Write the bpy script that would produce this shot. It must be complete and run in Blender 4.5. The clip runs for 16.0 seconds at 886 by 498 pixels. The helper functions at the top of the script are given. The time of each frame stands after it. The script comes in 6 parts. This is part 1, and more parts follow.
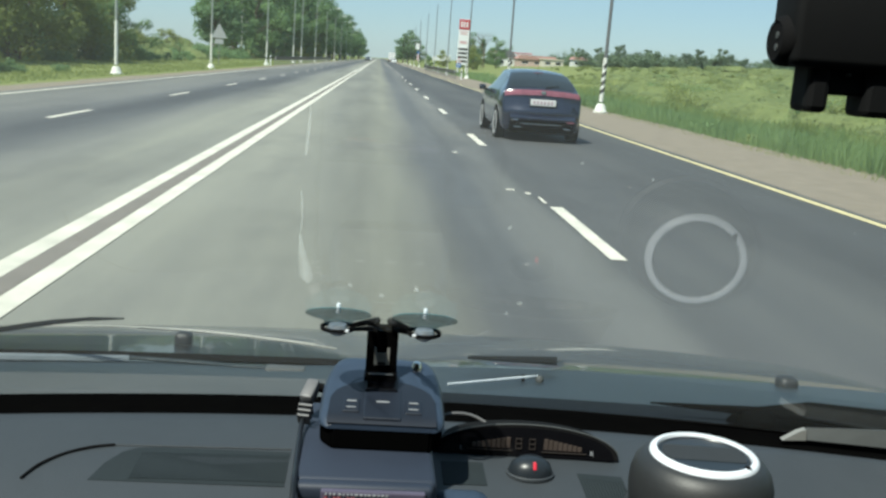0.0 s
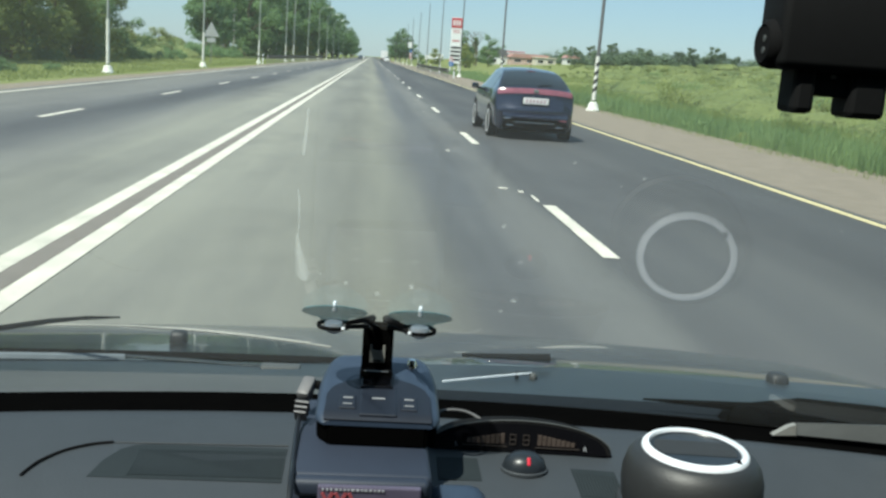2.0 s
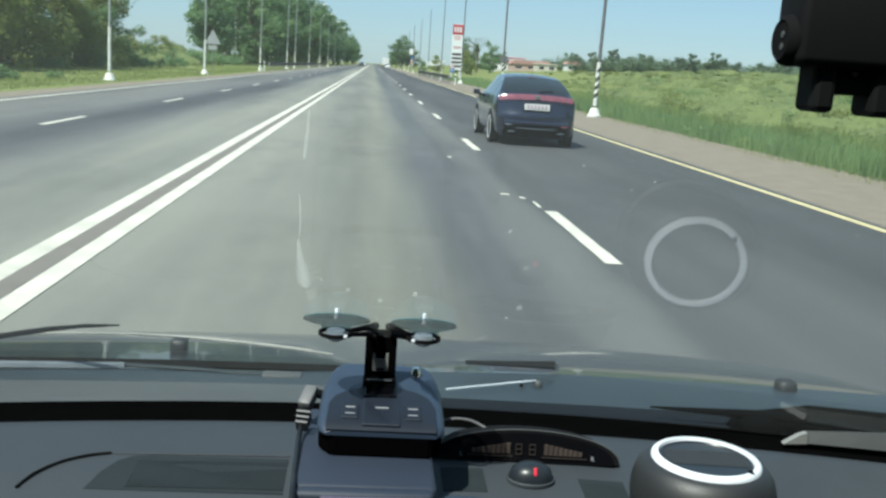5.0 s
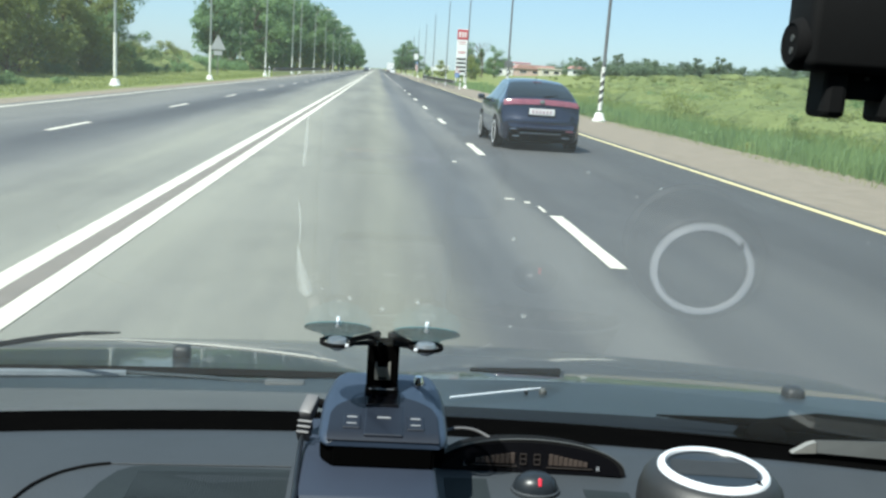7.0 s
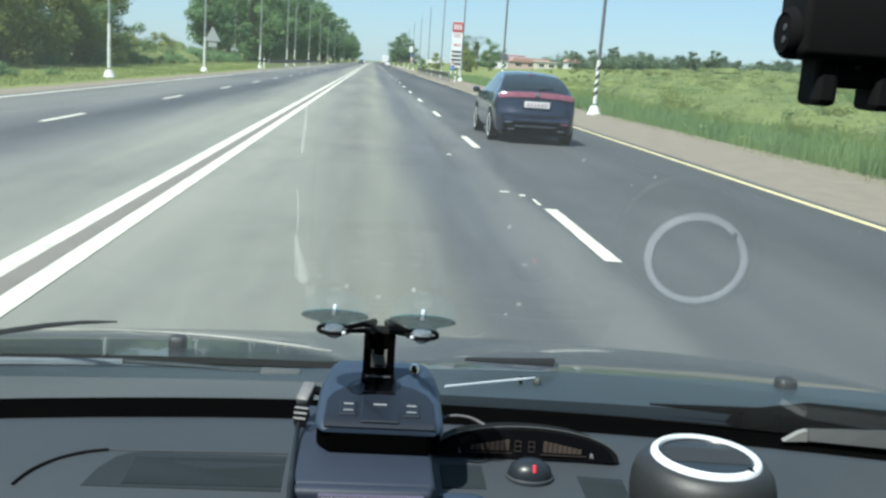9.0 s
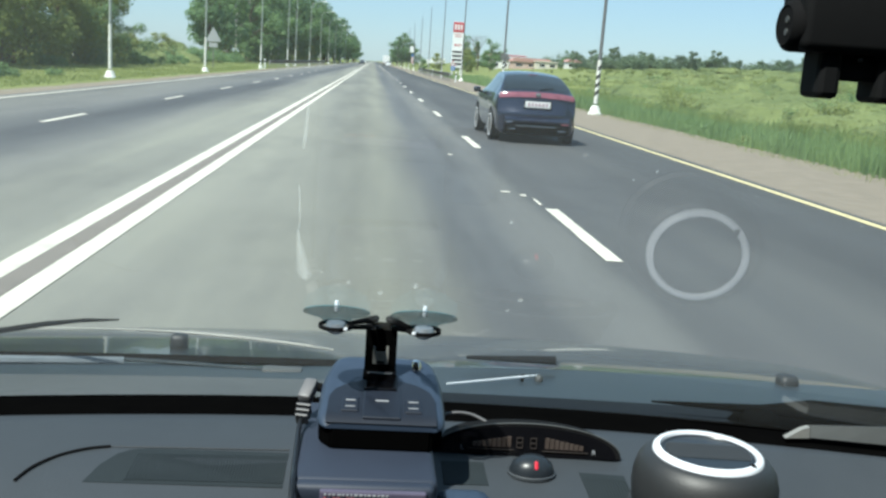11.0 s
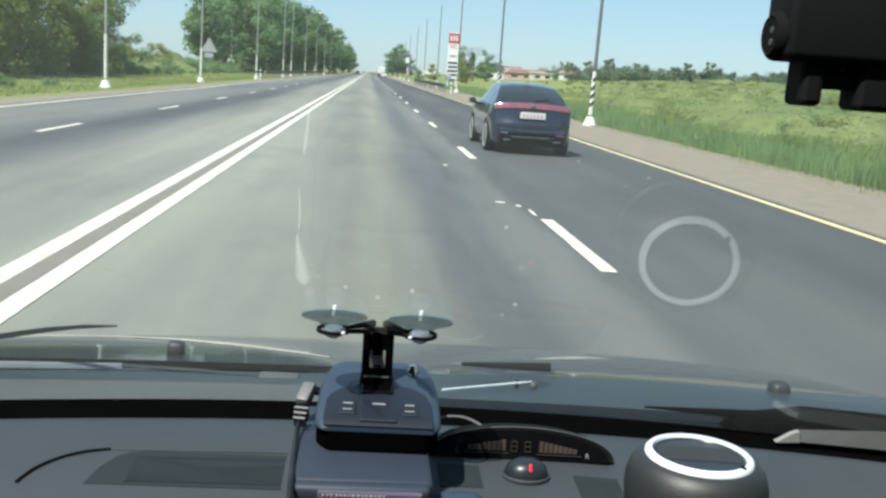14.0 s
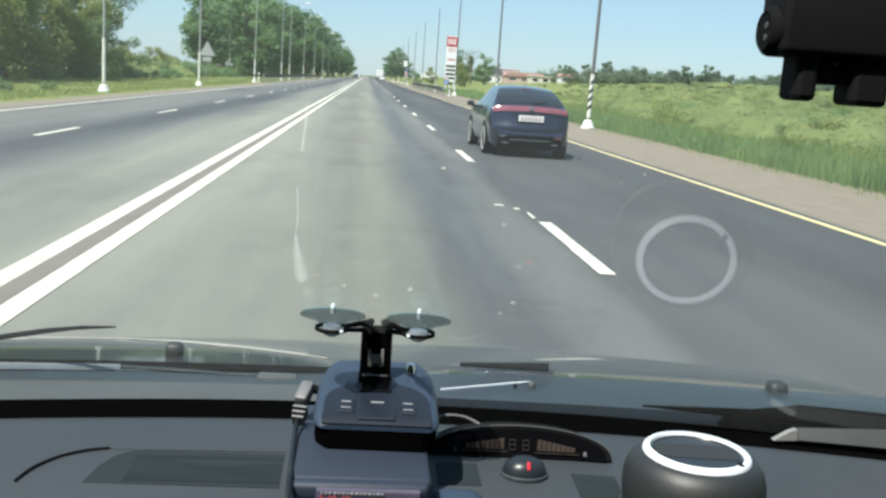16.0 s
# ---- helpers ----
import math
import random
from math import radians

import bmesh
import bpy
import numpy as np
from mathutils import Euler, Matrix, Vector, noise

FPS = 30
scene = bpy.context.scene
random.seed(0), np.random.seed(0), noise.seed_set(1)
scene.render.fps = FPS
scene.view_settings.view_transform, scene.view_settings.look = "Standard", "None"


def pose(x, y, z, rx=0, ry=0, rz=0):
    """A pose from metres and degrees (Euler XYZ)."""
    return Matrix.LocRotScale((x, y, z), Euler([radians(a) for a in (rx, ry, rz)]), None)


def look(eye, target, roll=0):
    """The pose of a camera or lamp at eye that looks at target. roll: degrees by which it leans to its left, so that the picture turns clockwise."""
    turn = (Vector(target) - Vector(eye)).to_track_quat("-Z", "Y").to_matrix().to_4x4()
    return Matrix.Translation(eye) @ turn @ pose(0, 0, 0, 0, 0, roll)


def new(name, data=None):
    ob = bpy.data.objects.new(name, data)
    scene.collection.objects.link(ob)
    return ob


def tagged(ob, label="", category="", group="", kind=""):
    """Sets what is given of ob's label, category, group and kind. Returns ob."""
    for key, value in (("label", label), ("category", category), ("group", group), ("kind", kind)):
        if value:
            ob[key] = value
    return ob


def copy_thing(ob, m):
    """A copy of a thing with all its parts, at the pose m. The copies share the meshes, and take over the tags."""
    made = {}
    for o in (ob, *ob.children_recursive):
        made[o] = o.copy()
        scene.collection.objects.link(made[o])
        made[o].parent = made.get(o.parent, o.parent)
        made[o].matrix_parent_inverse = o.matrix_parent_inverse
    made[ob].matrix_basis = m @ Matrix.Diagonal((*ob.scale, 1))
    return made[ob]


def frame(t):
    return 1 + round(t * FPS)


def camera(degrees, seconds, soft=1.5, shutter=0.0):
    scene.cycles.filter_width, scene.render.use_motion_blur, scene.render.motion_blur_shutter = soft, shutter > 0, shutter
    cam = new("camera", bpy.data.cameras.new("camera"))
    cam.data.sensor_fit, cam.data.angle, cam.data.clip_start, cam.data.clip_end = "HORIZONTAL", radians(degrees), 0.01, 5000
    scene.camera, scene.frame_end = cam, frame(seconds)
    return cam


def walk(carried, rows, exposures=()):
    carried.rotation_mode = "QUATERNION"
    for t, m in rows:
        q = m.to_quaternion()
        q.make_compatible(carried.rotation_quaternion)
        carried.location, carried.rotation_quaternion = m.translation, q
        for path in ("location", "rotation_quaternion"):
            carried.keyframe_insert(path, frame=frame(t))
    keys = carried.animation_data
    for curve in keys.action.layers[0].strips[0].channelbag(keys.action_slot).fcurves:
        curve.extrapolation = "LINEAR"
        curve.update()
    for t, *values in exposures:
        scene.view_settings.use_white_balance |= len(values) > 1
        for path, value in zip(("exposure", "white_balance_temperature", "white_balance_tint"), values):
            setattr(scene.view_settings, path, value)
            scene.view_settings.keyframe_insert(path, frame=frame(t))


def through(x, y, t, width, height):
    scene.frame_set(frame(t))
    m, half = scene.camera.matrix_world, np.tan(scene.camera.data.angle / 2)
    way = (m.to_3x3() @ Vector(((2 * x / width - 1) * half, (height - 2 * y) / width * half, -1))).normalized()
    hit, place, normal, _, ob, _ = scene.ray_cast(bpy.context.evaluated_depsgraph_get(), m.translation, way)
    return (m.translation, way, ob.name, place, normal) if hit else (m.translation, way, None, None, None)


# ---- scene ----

# ---- camera and its walk ----
cam = camera(50.0, 16.0, soft=2.6)
H = 1.4
ROWS = [
    (0.0, 0.0020, -0.0046, 1.4014, 78.88, -4.04, -3.78),
    (0.5, 0.0017, -0.0102, 1.4045, 78.83, -3.91, -3.90),
    (1.0, 0.0014, -0.0115, 1.4040, 78.82, -4.04, -3.95),
    (1.5, 0.0015, -0.0109, 1.4033, 78.82, -4.02, -4.03),
    (2.0, 0.0004, -0.0117, 1.4027, 78.82, -3.99, -4.22),
    (2.5, 0.0016, -0.0131, 1.4032, 78.78, -3.93, -4.24),
    (3.0, 0.0023, -0.0117, 1.4016, 78.85, -3.88, -4.29),
    (3.5, 0.0019, -0.0099, 1.3999, 78.93, -3.98, -4.34),
    (4.0, 0.0017, -0.0086, 1.3998, 78.96, -3.98, -4.31),
    (4.5, 0.0017, -0.0040, 1.3991, 79.04, -3.84, -4.28),
    (5.0, -0.0000, -0.0000, 1.4000, 79.20, -3.80, -4.15),
    (7.5, 0.0020, 0.0079, 1.4004, 79.47, -3.66, -3.86),
    (8.0, 0.0016, 0.0051, 1.4007, 79.19, -3.71, -4.06),
    (8.5, 0.0005, 0.0016, 1.3995, 79.14, -3.87, -4.17),
    (9.0, 0.0007, 0.0028, 1.3985, 79.06, -3.88, -4.16),
    (11.5, -0.0000, 0.0019, 1.3960, 79.07, -3.81, -4.11),
    (12.0, -0.0004, -0.0001, 1.3959, 79.28, -3.94, -4.07),
    (12.5, -0.0003, -0.0019, 1.3962, 79.37, -3.82, -4.13),
    (13.0, 0.0000, -0.0037, 1.3960, 79.51, -3.76, -4.18),
    (13.5, 0.0006, -0.0067, 1.3950, 79.67, -3.58, -4.32),
    (14.0, -0.0010, -0.0081, 1.3952, 79.72, -3.98, -4.39),
    (14.5, -0.0018, -0.0112, 1.3959, 79.71, -3.89, -4.45),
    (15.0, -0.0005, -0.0133, 1.3944, 79.89, -3.83, -4.39),
    (15.5, 0.0001, -0.0157, 1.3951, 79.88, -3.76, -4.39),
    (16.0, -0.0006, -0.0104, 1.3928, 79.92, -3.87, -4.50),
]
SKY, SUNP = 0.066, 4.25
EXPOSURES = [(0.0, 0.75, 6550, -1), (2.7, 0.76, 6450, -1), (3.5, 0.67, 6380, -1), (4.2, 0.72, 6350, -1), (5.0, 0.78, 6300, -1), (7.3, 1.10, 6300, 1), (8.0, 1.18, 6300, 1), (8.5, 1.26, 6250, 1), (9.0, 0.96, 6200, 1), (12.5, 0.97, 6400, 1), (16.0, 1.00, 6550, 4)]
walk(cam, [(r[0], pose(*r[1:])) for r in ROWS], exposures=EXPOSURES)

# ---- world and sun ----
SUN_EL, SUN_AZ = 57.0, 226.0   # azimuth clockwise from the road's direction
world = bpy.data.worlds.new("sky")
scene.world = world
world.use_nodes = True
wn, wl = world.node_tree.nodes, world.node_tree.links
sky = wn.new("ShaderNodeTexSky")
sky.sky_type, sky.sun_disc = "NISHITA", False
sky.sun_elevation, sky.sun_rotation = radians(SUN_EL), radians(SUN_AZ)
sky.air_density, sky.dust_density, sky.ozone_density = 1.0, 0.25, 3.2
wn["Background"].inputs["Strength"].default_value = SKY
tint = wn.new("ShaderNodeMix")
tint.data_type, tint.blend_type = "RGBA", "MULTIPLY"
tint.inputs[0].default_value, tint.inputs[7].default_value = 1.0, (0.915, 0.965, 1.13, 1)   # clear summer air, bluer at the horizon
wl.new(sky.outputs[0], tint.inputs[6])
haze = wn.new("ShaderNodeMix")   # thin even summer haze over the whole sky
haze.data_type = "RGBA"
haze.inputs[0].default_value, haze.inputs[7].default_value = 0.45, (4.2, 6.25, 7.9, 1)
wl.new(tint.outputs[2], haze.inputs[6])
wl.new(haze.outputs[2], wn["Background"].inputs["Color"])
sun = new("sun", bpy.data.lights.new("sun", "SUN"))
sun.data.energy, sun.data.angle, sun.data.color = SUNP, radians(0.6), (1.0, 0.96, 0.90)
az, el = radians(SUN_AZ), radians(SUN_EL)
sun_dir = Vector((math.sin(az) * math.cos(el), math.cos(az) * math.cos(el), math.sin(el)))
sun.matrix_world = look(sun_dir * 50, (0, 0, 0))

# ---- materials ----


def material(name, color, rough=0.6, metal=0.0, second=None, scale=8.0, mix=0.5, bump=0.0, bump_scale=60.0,
             stretch=(1, 1, 1), coat=0.0, spec=0.5, per_object=0.0, trans=0.0, detail=6.0):
    """A principled surface with broad stains, fine grain and relief."""
    m = bpy.data.materials.new(name)
    m.use_nodes = True
    n, l = m.node_tree.nodes, m.node_tree.links
    b = n["Principled BSDF"]
    b.inputs["Roughness"].default_value, b.inputs["Metallic"].default_value = rough, metal
    b.inputs["Coat Weight"].default_value = coat
    b.inputs["Coat Roughness"].default_value = 0.04
    b.inputs["Specular IOR Level"].default_value = spec
    b.inputs["Transmission Weight"].default_value = trans
    co = n.new("ShaderNodeTexCoord")
    mp = n.new("ShaderNodeMapping")
    mp.inputs["Scale"].default_value = stretch
    l.new(co.outputs["Object"], mp.inputs["Vector"])
    second = second or tuple(c * 0.7 for c in color)
    big, fine = n.new("ShaderNodeTexNoise"), n.new("ShaderNodeTexNoise")
    big.inputs["Scale"].default_value, big.inputs["Detail"].default_value = scale, detail
    fine.inputs["Scale"].default_value, fine.inputs["Detail"].default_value = scale * 9, 3
    l.new(mp.outputs[0], big.inputs["Vector"])
    l.new(mp.outputs[0], fine.inputs["Vector"])
    add = n.new("ShaderNodeMath")
    add.operation = "MULTIPLY_ADD"
    add.inputs[1].default_value = 0.45
    l.new(fine.outputs["Fac"], add.inputs[0])
    l.new(big.outputs["Fac"], add.inputs[2])
    ramp = n.new("ShaderNodeValToRGB")
    e = ramp.color_ramp.elements
    e[0].position, e[1].position = 0.72 - mix * 0.5, 0.72 + mix * 0.5
    e[0].color, e[1].color = (*second, 1), (*color, 1)
    l.new(add.outputs[0], ramp.inputs[0])
    out = ramp.outputs[0]
    if per_object:
        info, hsv = n.new("ShaderNodeObjectInfo"), n.new("ShaderNodeHueSaturation")
        rng = n.new("ShaderNodeMapRange")
        rng.inputs["To Min"].default_value, rng.inputs["To Max"].default_value = 1 - per_object, 1 + per_object
        l.new(info.outputs["Random"], rng.inputs[0])
        l.new(rng.outputs[0], hsv.inputs["Value"])
        l.new(out, hsv.inputs["Color"])
        out = hsv.outputs[0]
    l.new(out, b.inputs["Base Color"])
    if bump:
        bp, bn = n.new("ShaderNodeBump"), n.new("ShaderNodeTexNoise")
        bn.inputs["Scale"].default_value, bn.inputs["Detail"].default_value = bump_scale, 4
        bp.inputs["Strength"].default_value, bp.inputs["Distance"].default_value = bump, 0.02
        l.new(mp.outputs[0], bn.inputs["Vector"])
        l.new(bn.outputs["Fac"], bp.inputs["Height"])
        l.new(bp.outputs[0], b.inputs["Normal"])
    return m


def leaf_material(name, dark, light, scale=0.5, through=0.35, vary=0.45):
    """Leaves: tint varies leaf by leaf and tree by tree, and some light passes through."""
    m = bpy.data.materials.new(name)
    m.use_nodes = True
    n, l = m.node_tree.nodes, m.node_tree.links
    b = n["Principled BSDF"]
    b.inputs["Roughness"].default_value = 0.55
    b.inputs["Specular IOR Level"].default_value = 0.25
    geo, info = n.new("ShaderNodeNewGeometry"), n.new("ShaderNodeObjectInfo")
    co, tex = n.new("ShaderNodeTexCoord"), n.new("ShaderNodeTexNoise")
    tex.inputs["Scale"].default_value = scale
    l.new(co.outputs["Object"], tex.inputs["Vector"])
    mul = n.new("ShaderNodeMath")
    mul.operation = "MULTIPLY_ADD"
    mul.inputs[1].default_value = vary
    l.new(geo.outputs["Random Per Island"], mul.inputs[0])
    l.new(tex.outputs["Fac"], mul.inputs[2])
    mu2 = n.new("ShaderNodeMath")
    mu2.operation = "MULTIPLY_ADD"
    mu2.inputs[1].default_value = 0.3
    l.new(info.outputs["Random"], mu2.inputs[0])
    l.new(mul.outputs[0], mu2.inputs[2])
    ramp = n.new("ShaderNodeValToRGB")
    e = ramp.color_ramp.elements
    e[0].position, e[1].position = 0.35 + 0.45 * vary, 0.95 + 0.45 * vary
    e[0].color, e[1].color = (*dark, 1), (*light, 1)
    l.new(mu2.outputs[0], ramp.inputs[0])
    l.new(ramp.outputs[0], b.inputs["Base Color"])
    tr, mx = n.new("ShaderNodeBsdfTranslucent"), n.new("ShaderNodeMixShader")
    l.new(ramp.outputs[0], tr.inputs["Color"])
    mx.inputs[0].default_value = through
    l.new(b.outputs[0], mx.inputs[1])
    l.new(tr.outputs[0], mx.inputs[2])
    l.new(mx.outputs[0], n["Material Output"].inputs["Surface"])
    return m


def asphalt_material():
    """Worn grey asphalt: long wheel tracks, lighter strips, tar stains and grain."""
    m = bpy.data.materials.new("asphalt")
    m.use_nodes = True
    n, l = m.node_tree.nodes, m.node_tree.links
    b = n["Principled BSDF"]
    b.inputs["Roughness"].default_value = 0.75
    b.inputs["Specular IOR Level"].default_value = 0.3
    co = n.new("ShaderNodeTexCoord")

    def tex(scale, stretch, detail=5, rough=0.6):
        mp, t = n.new("ShaderNodeMapping"), n.new("ShaderNodeTexNoise")
        mp.inputs["Scale"].default_value = stretch
        t.inputs["Scale"].default_value, t.inputs["Detail"].default_value = scale, detail
        t.inputs["Roughness"].default_value = rough
        l.new(co.outputs["Object"], mp.inputs["Vector"])
        l.new(mp.outputs[0], t.inputs["Vector"])
        return t.outputs["Fac"]

    def ramp(fac, stops):
        r = n.new("ShaderNodeValToRGB")
        e = r.color_ramp.elements
        while len(e) < len(stops):
            e.new(0.5)
        for el_, (p, c) in zip(e, stops):
            el_.position, el_.color = p, (*c, 1)
        l.new(fac, r.inputs[0])
        return r.outputs[0]

    def mul(a, c, fac=1.0):
        x = n.new("ShaderNodeMix")
        x.data_type, x.blend_type = "RGBA", "MULTIPLY"
        x.inputs[0].default_value = fac
        l.new(a, x.inputs[6])
        l.new(c, x.inputs[7])
        return x.outputs[2]

    # across the carriageway: each lane has its own age and polished tracks
    sep, rng = n.new("ShaderNodeSeparateXYZ"), n.new("ShaderNodeMapRange")
    wob = tex(0.3, (1, 0.35, 1), 7)
    l.new(co.outputs["Object"], sep.inputs[0])
    ad = n.new("ShaderNodeMath")
    ad.operation = "MULTIPLY_ADD"
    ad.inputs[1].default_value = 0.7
    l.new(wob, ad.inputs[0])
    l.new(sep.outputs["X"], ad.inputs[2])
    rng.inputs["From Min"].default_value, rng.inputs["From Max"].default_value = -9.65, 7.35
    l.new(ad.outputs[0], rng.inputs[0])
    d = (0.115, 0.115, 0.108)
    lanes = ramp(rng.outputs[0], [(0.0, (.15, .147, .135)), (0.10, (.125, .124, .118)), (0.175, (.15, .149, .142)), (0.235, (.115, .116, .118)), (0.272, (.074, .076, .082)), (0.318, (.082, .084, .089)), (0.355, (.145, .145, .138)), (0.40, (.196, .195, .170)),
                                  (0.48, (.205, .203, .178)), (0.54, (.180, .179, .158)), (0.60, (.196, .194, .162)), (0.622, (.150, .150, .138)), (0.634, (.110, .113, .117)), (0.655, (.106, .109, .113)), (0.664, (.128, .129, .127)), (0.690, (.138, .138, .133)),
                                  (0.698, (.088, .089, .091)), (0.75, (.072, .073, .077)), (0.80, (.078, .078, .079)), (0.87, (.064, .065, .068)), (0.93, (.080, .080, .079)), (1.0, d)])
    long = ramp(tex(0.55, (1, 0.045, 1), 7), [(0.3, (0.62, 0.62, 0.64)), (0.5, (1, 1, 1)), (0.70, (1.32, 1.31, 1.25))])
    stain = ramp(tex(0.35, (1, 0.4, 1), 8, 0.7), [(0.33, (0.80, 0.80, 0.82)), (0.48, (1, 1, 1)), (0.7, (1.10, 1.10, 1.08))])
    grain = ramp(tex(55, (1, 1, 1), 3), [(0.25, (0.78, 0.78, 0.78)), (0.75, (1.2, 1.2, 1.2))])
    c = mul(mul(mul(lanes, long), stain), grain)

    l.new(c, b.inputs["Base Color"])
    bp, bn = n.new("ShaderNodeBump"), tex(90, (1, 1, 1), 2)
    bp.inputs["Strength"].default_value, bp.inputs["Distance"].default_value = 0.25, 0.01
    l.new(bn, bp.inputs["Height"])
    l.new(bp.outputs[0], b.inputs["Normal"])
    return m


def pane_material(name, ior=1.5, tint=(0.97, 0.99, 0.98), dusty=0.06, passing=0.5):
    """Thin clear glass: what passes goes straight, the gloss follows Fresnel."""
    m = bpy.data.materials.new(name)
    m.use_nodes = True
    n, l = m.node_tree.nodes, m.node_tree.links
    n.remove(n["Principled BSDF"])
    tr, gl = n.new("ShaderNodeBsdfTransparent"), n.new("ShaderNodeBsdfGlossy")
    fr, mx = n.new("ShaderNodeFresnel"), n.new("ShaderNodeMixShader")
    tr.inputs["Color"].default_value = (*tint, 1)
    gl.inputs["Roughness"].default_value = 0.0
    fr.inputs["IOR"].default_value = ior
    # a thin uneven film of road dust, also standing in for haze, scatters a little of the daylight
    co, dn, rg = n.new("ShaderNodeTexCoord"), n.new("ShaderNodeTexNoise"), n.new("ShaderNodeMapRange")
    df, tl, half, film = n.new("ShaderNodeBsdfDiffuse"), n.new("ShaderNodeBsdfTranslucent"), n.new("ShaderNodeMixShader"), n.new("ShaderNodeMixShader")
    dn.inputs["Scale"].default_value, dn.inputs["Detail"].default_value = 5.0, 6
    rg.inputs["To Min"].default_value, rg.inputs["To Max"].default_value = dusty * 0.6, dusty * 1.4
    l.new(co.outputs["Object"], dn.inputs["Vector"])
    l.new(dn.outputs["Fac"], rg.inputs[0])
    for sh in (df, tl):
        sh.inputs["Color"].default_value = (0.78, 0.78, 0.72, 1)
    half.inputs[0].default_value = passing
    l.new(df.outputs[0], half.inputs[1])
    l.new(tl.outputs[0], half.inputs[2])
    # the film is thinned towards the lower edge to keep the view there darker
    hz, low, thin = n.new("ShaderNodeSeparateXYZ"), n.new("ShaderNodeMapRange"), n.new("ShaderNodeMath")
    thin.operation = "MULTIPLY"
    low.inputs["From Min"].default_value, low.inputs["From Max"].default_value = H - 0.262, H - 0.185
    low.inputs["To Min"].default_value, low.inputs["To Max"].default_value = 0.3, 1.0
    l.new(co.outputs["Object"], hz.inputs[0])
    l.new(hz.outputs["Z"], low.inputs[0])
    l.new(rg.outputs[0], thin.inputs[0])
    l.new(low.outputs[0], thin.inputs[1])
    l.new(thin.outputs[0], film.inputs[0])
    l.new(tr.outputs[0], film.inputs[1])
    l.new(half.outputs[0], film.inputs[2])
    l.new(fr.outputs[0], mx.inputs[0])
    l.new(film.outputs[0], mx.inputs[1])
    l.new(gl.outputs[0], mx.inputs[2])
    l.new(mx.outputs[0], n["Material Output"].inputs["Surface"])
    return m


def see_through(name, color, alpha, rough=0.5):
    """A thin film (dust, clear plastic) that lets part of the light pass."""
    m = material(name, color, rough, scale=300, mix=0.6)
    m.node_tree.nodes["Principled BSDF"].inputs["Alpha"].default_value = alpha
    return m


def glow(name, color, strength):
    m = bpy.data.materials.new(name)
    m.use_nodes = True
    b = m.node_tree.nodes["Principled BSDF"]
    b.inputs["Base Color"].default_value = (*(c * 0.2 for c in color), 1)
    b.inputs["Emission Color"].default_value = (*color, 1)
    b.inputs["Emission Strength"].default_value = strength
    return m


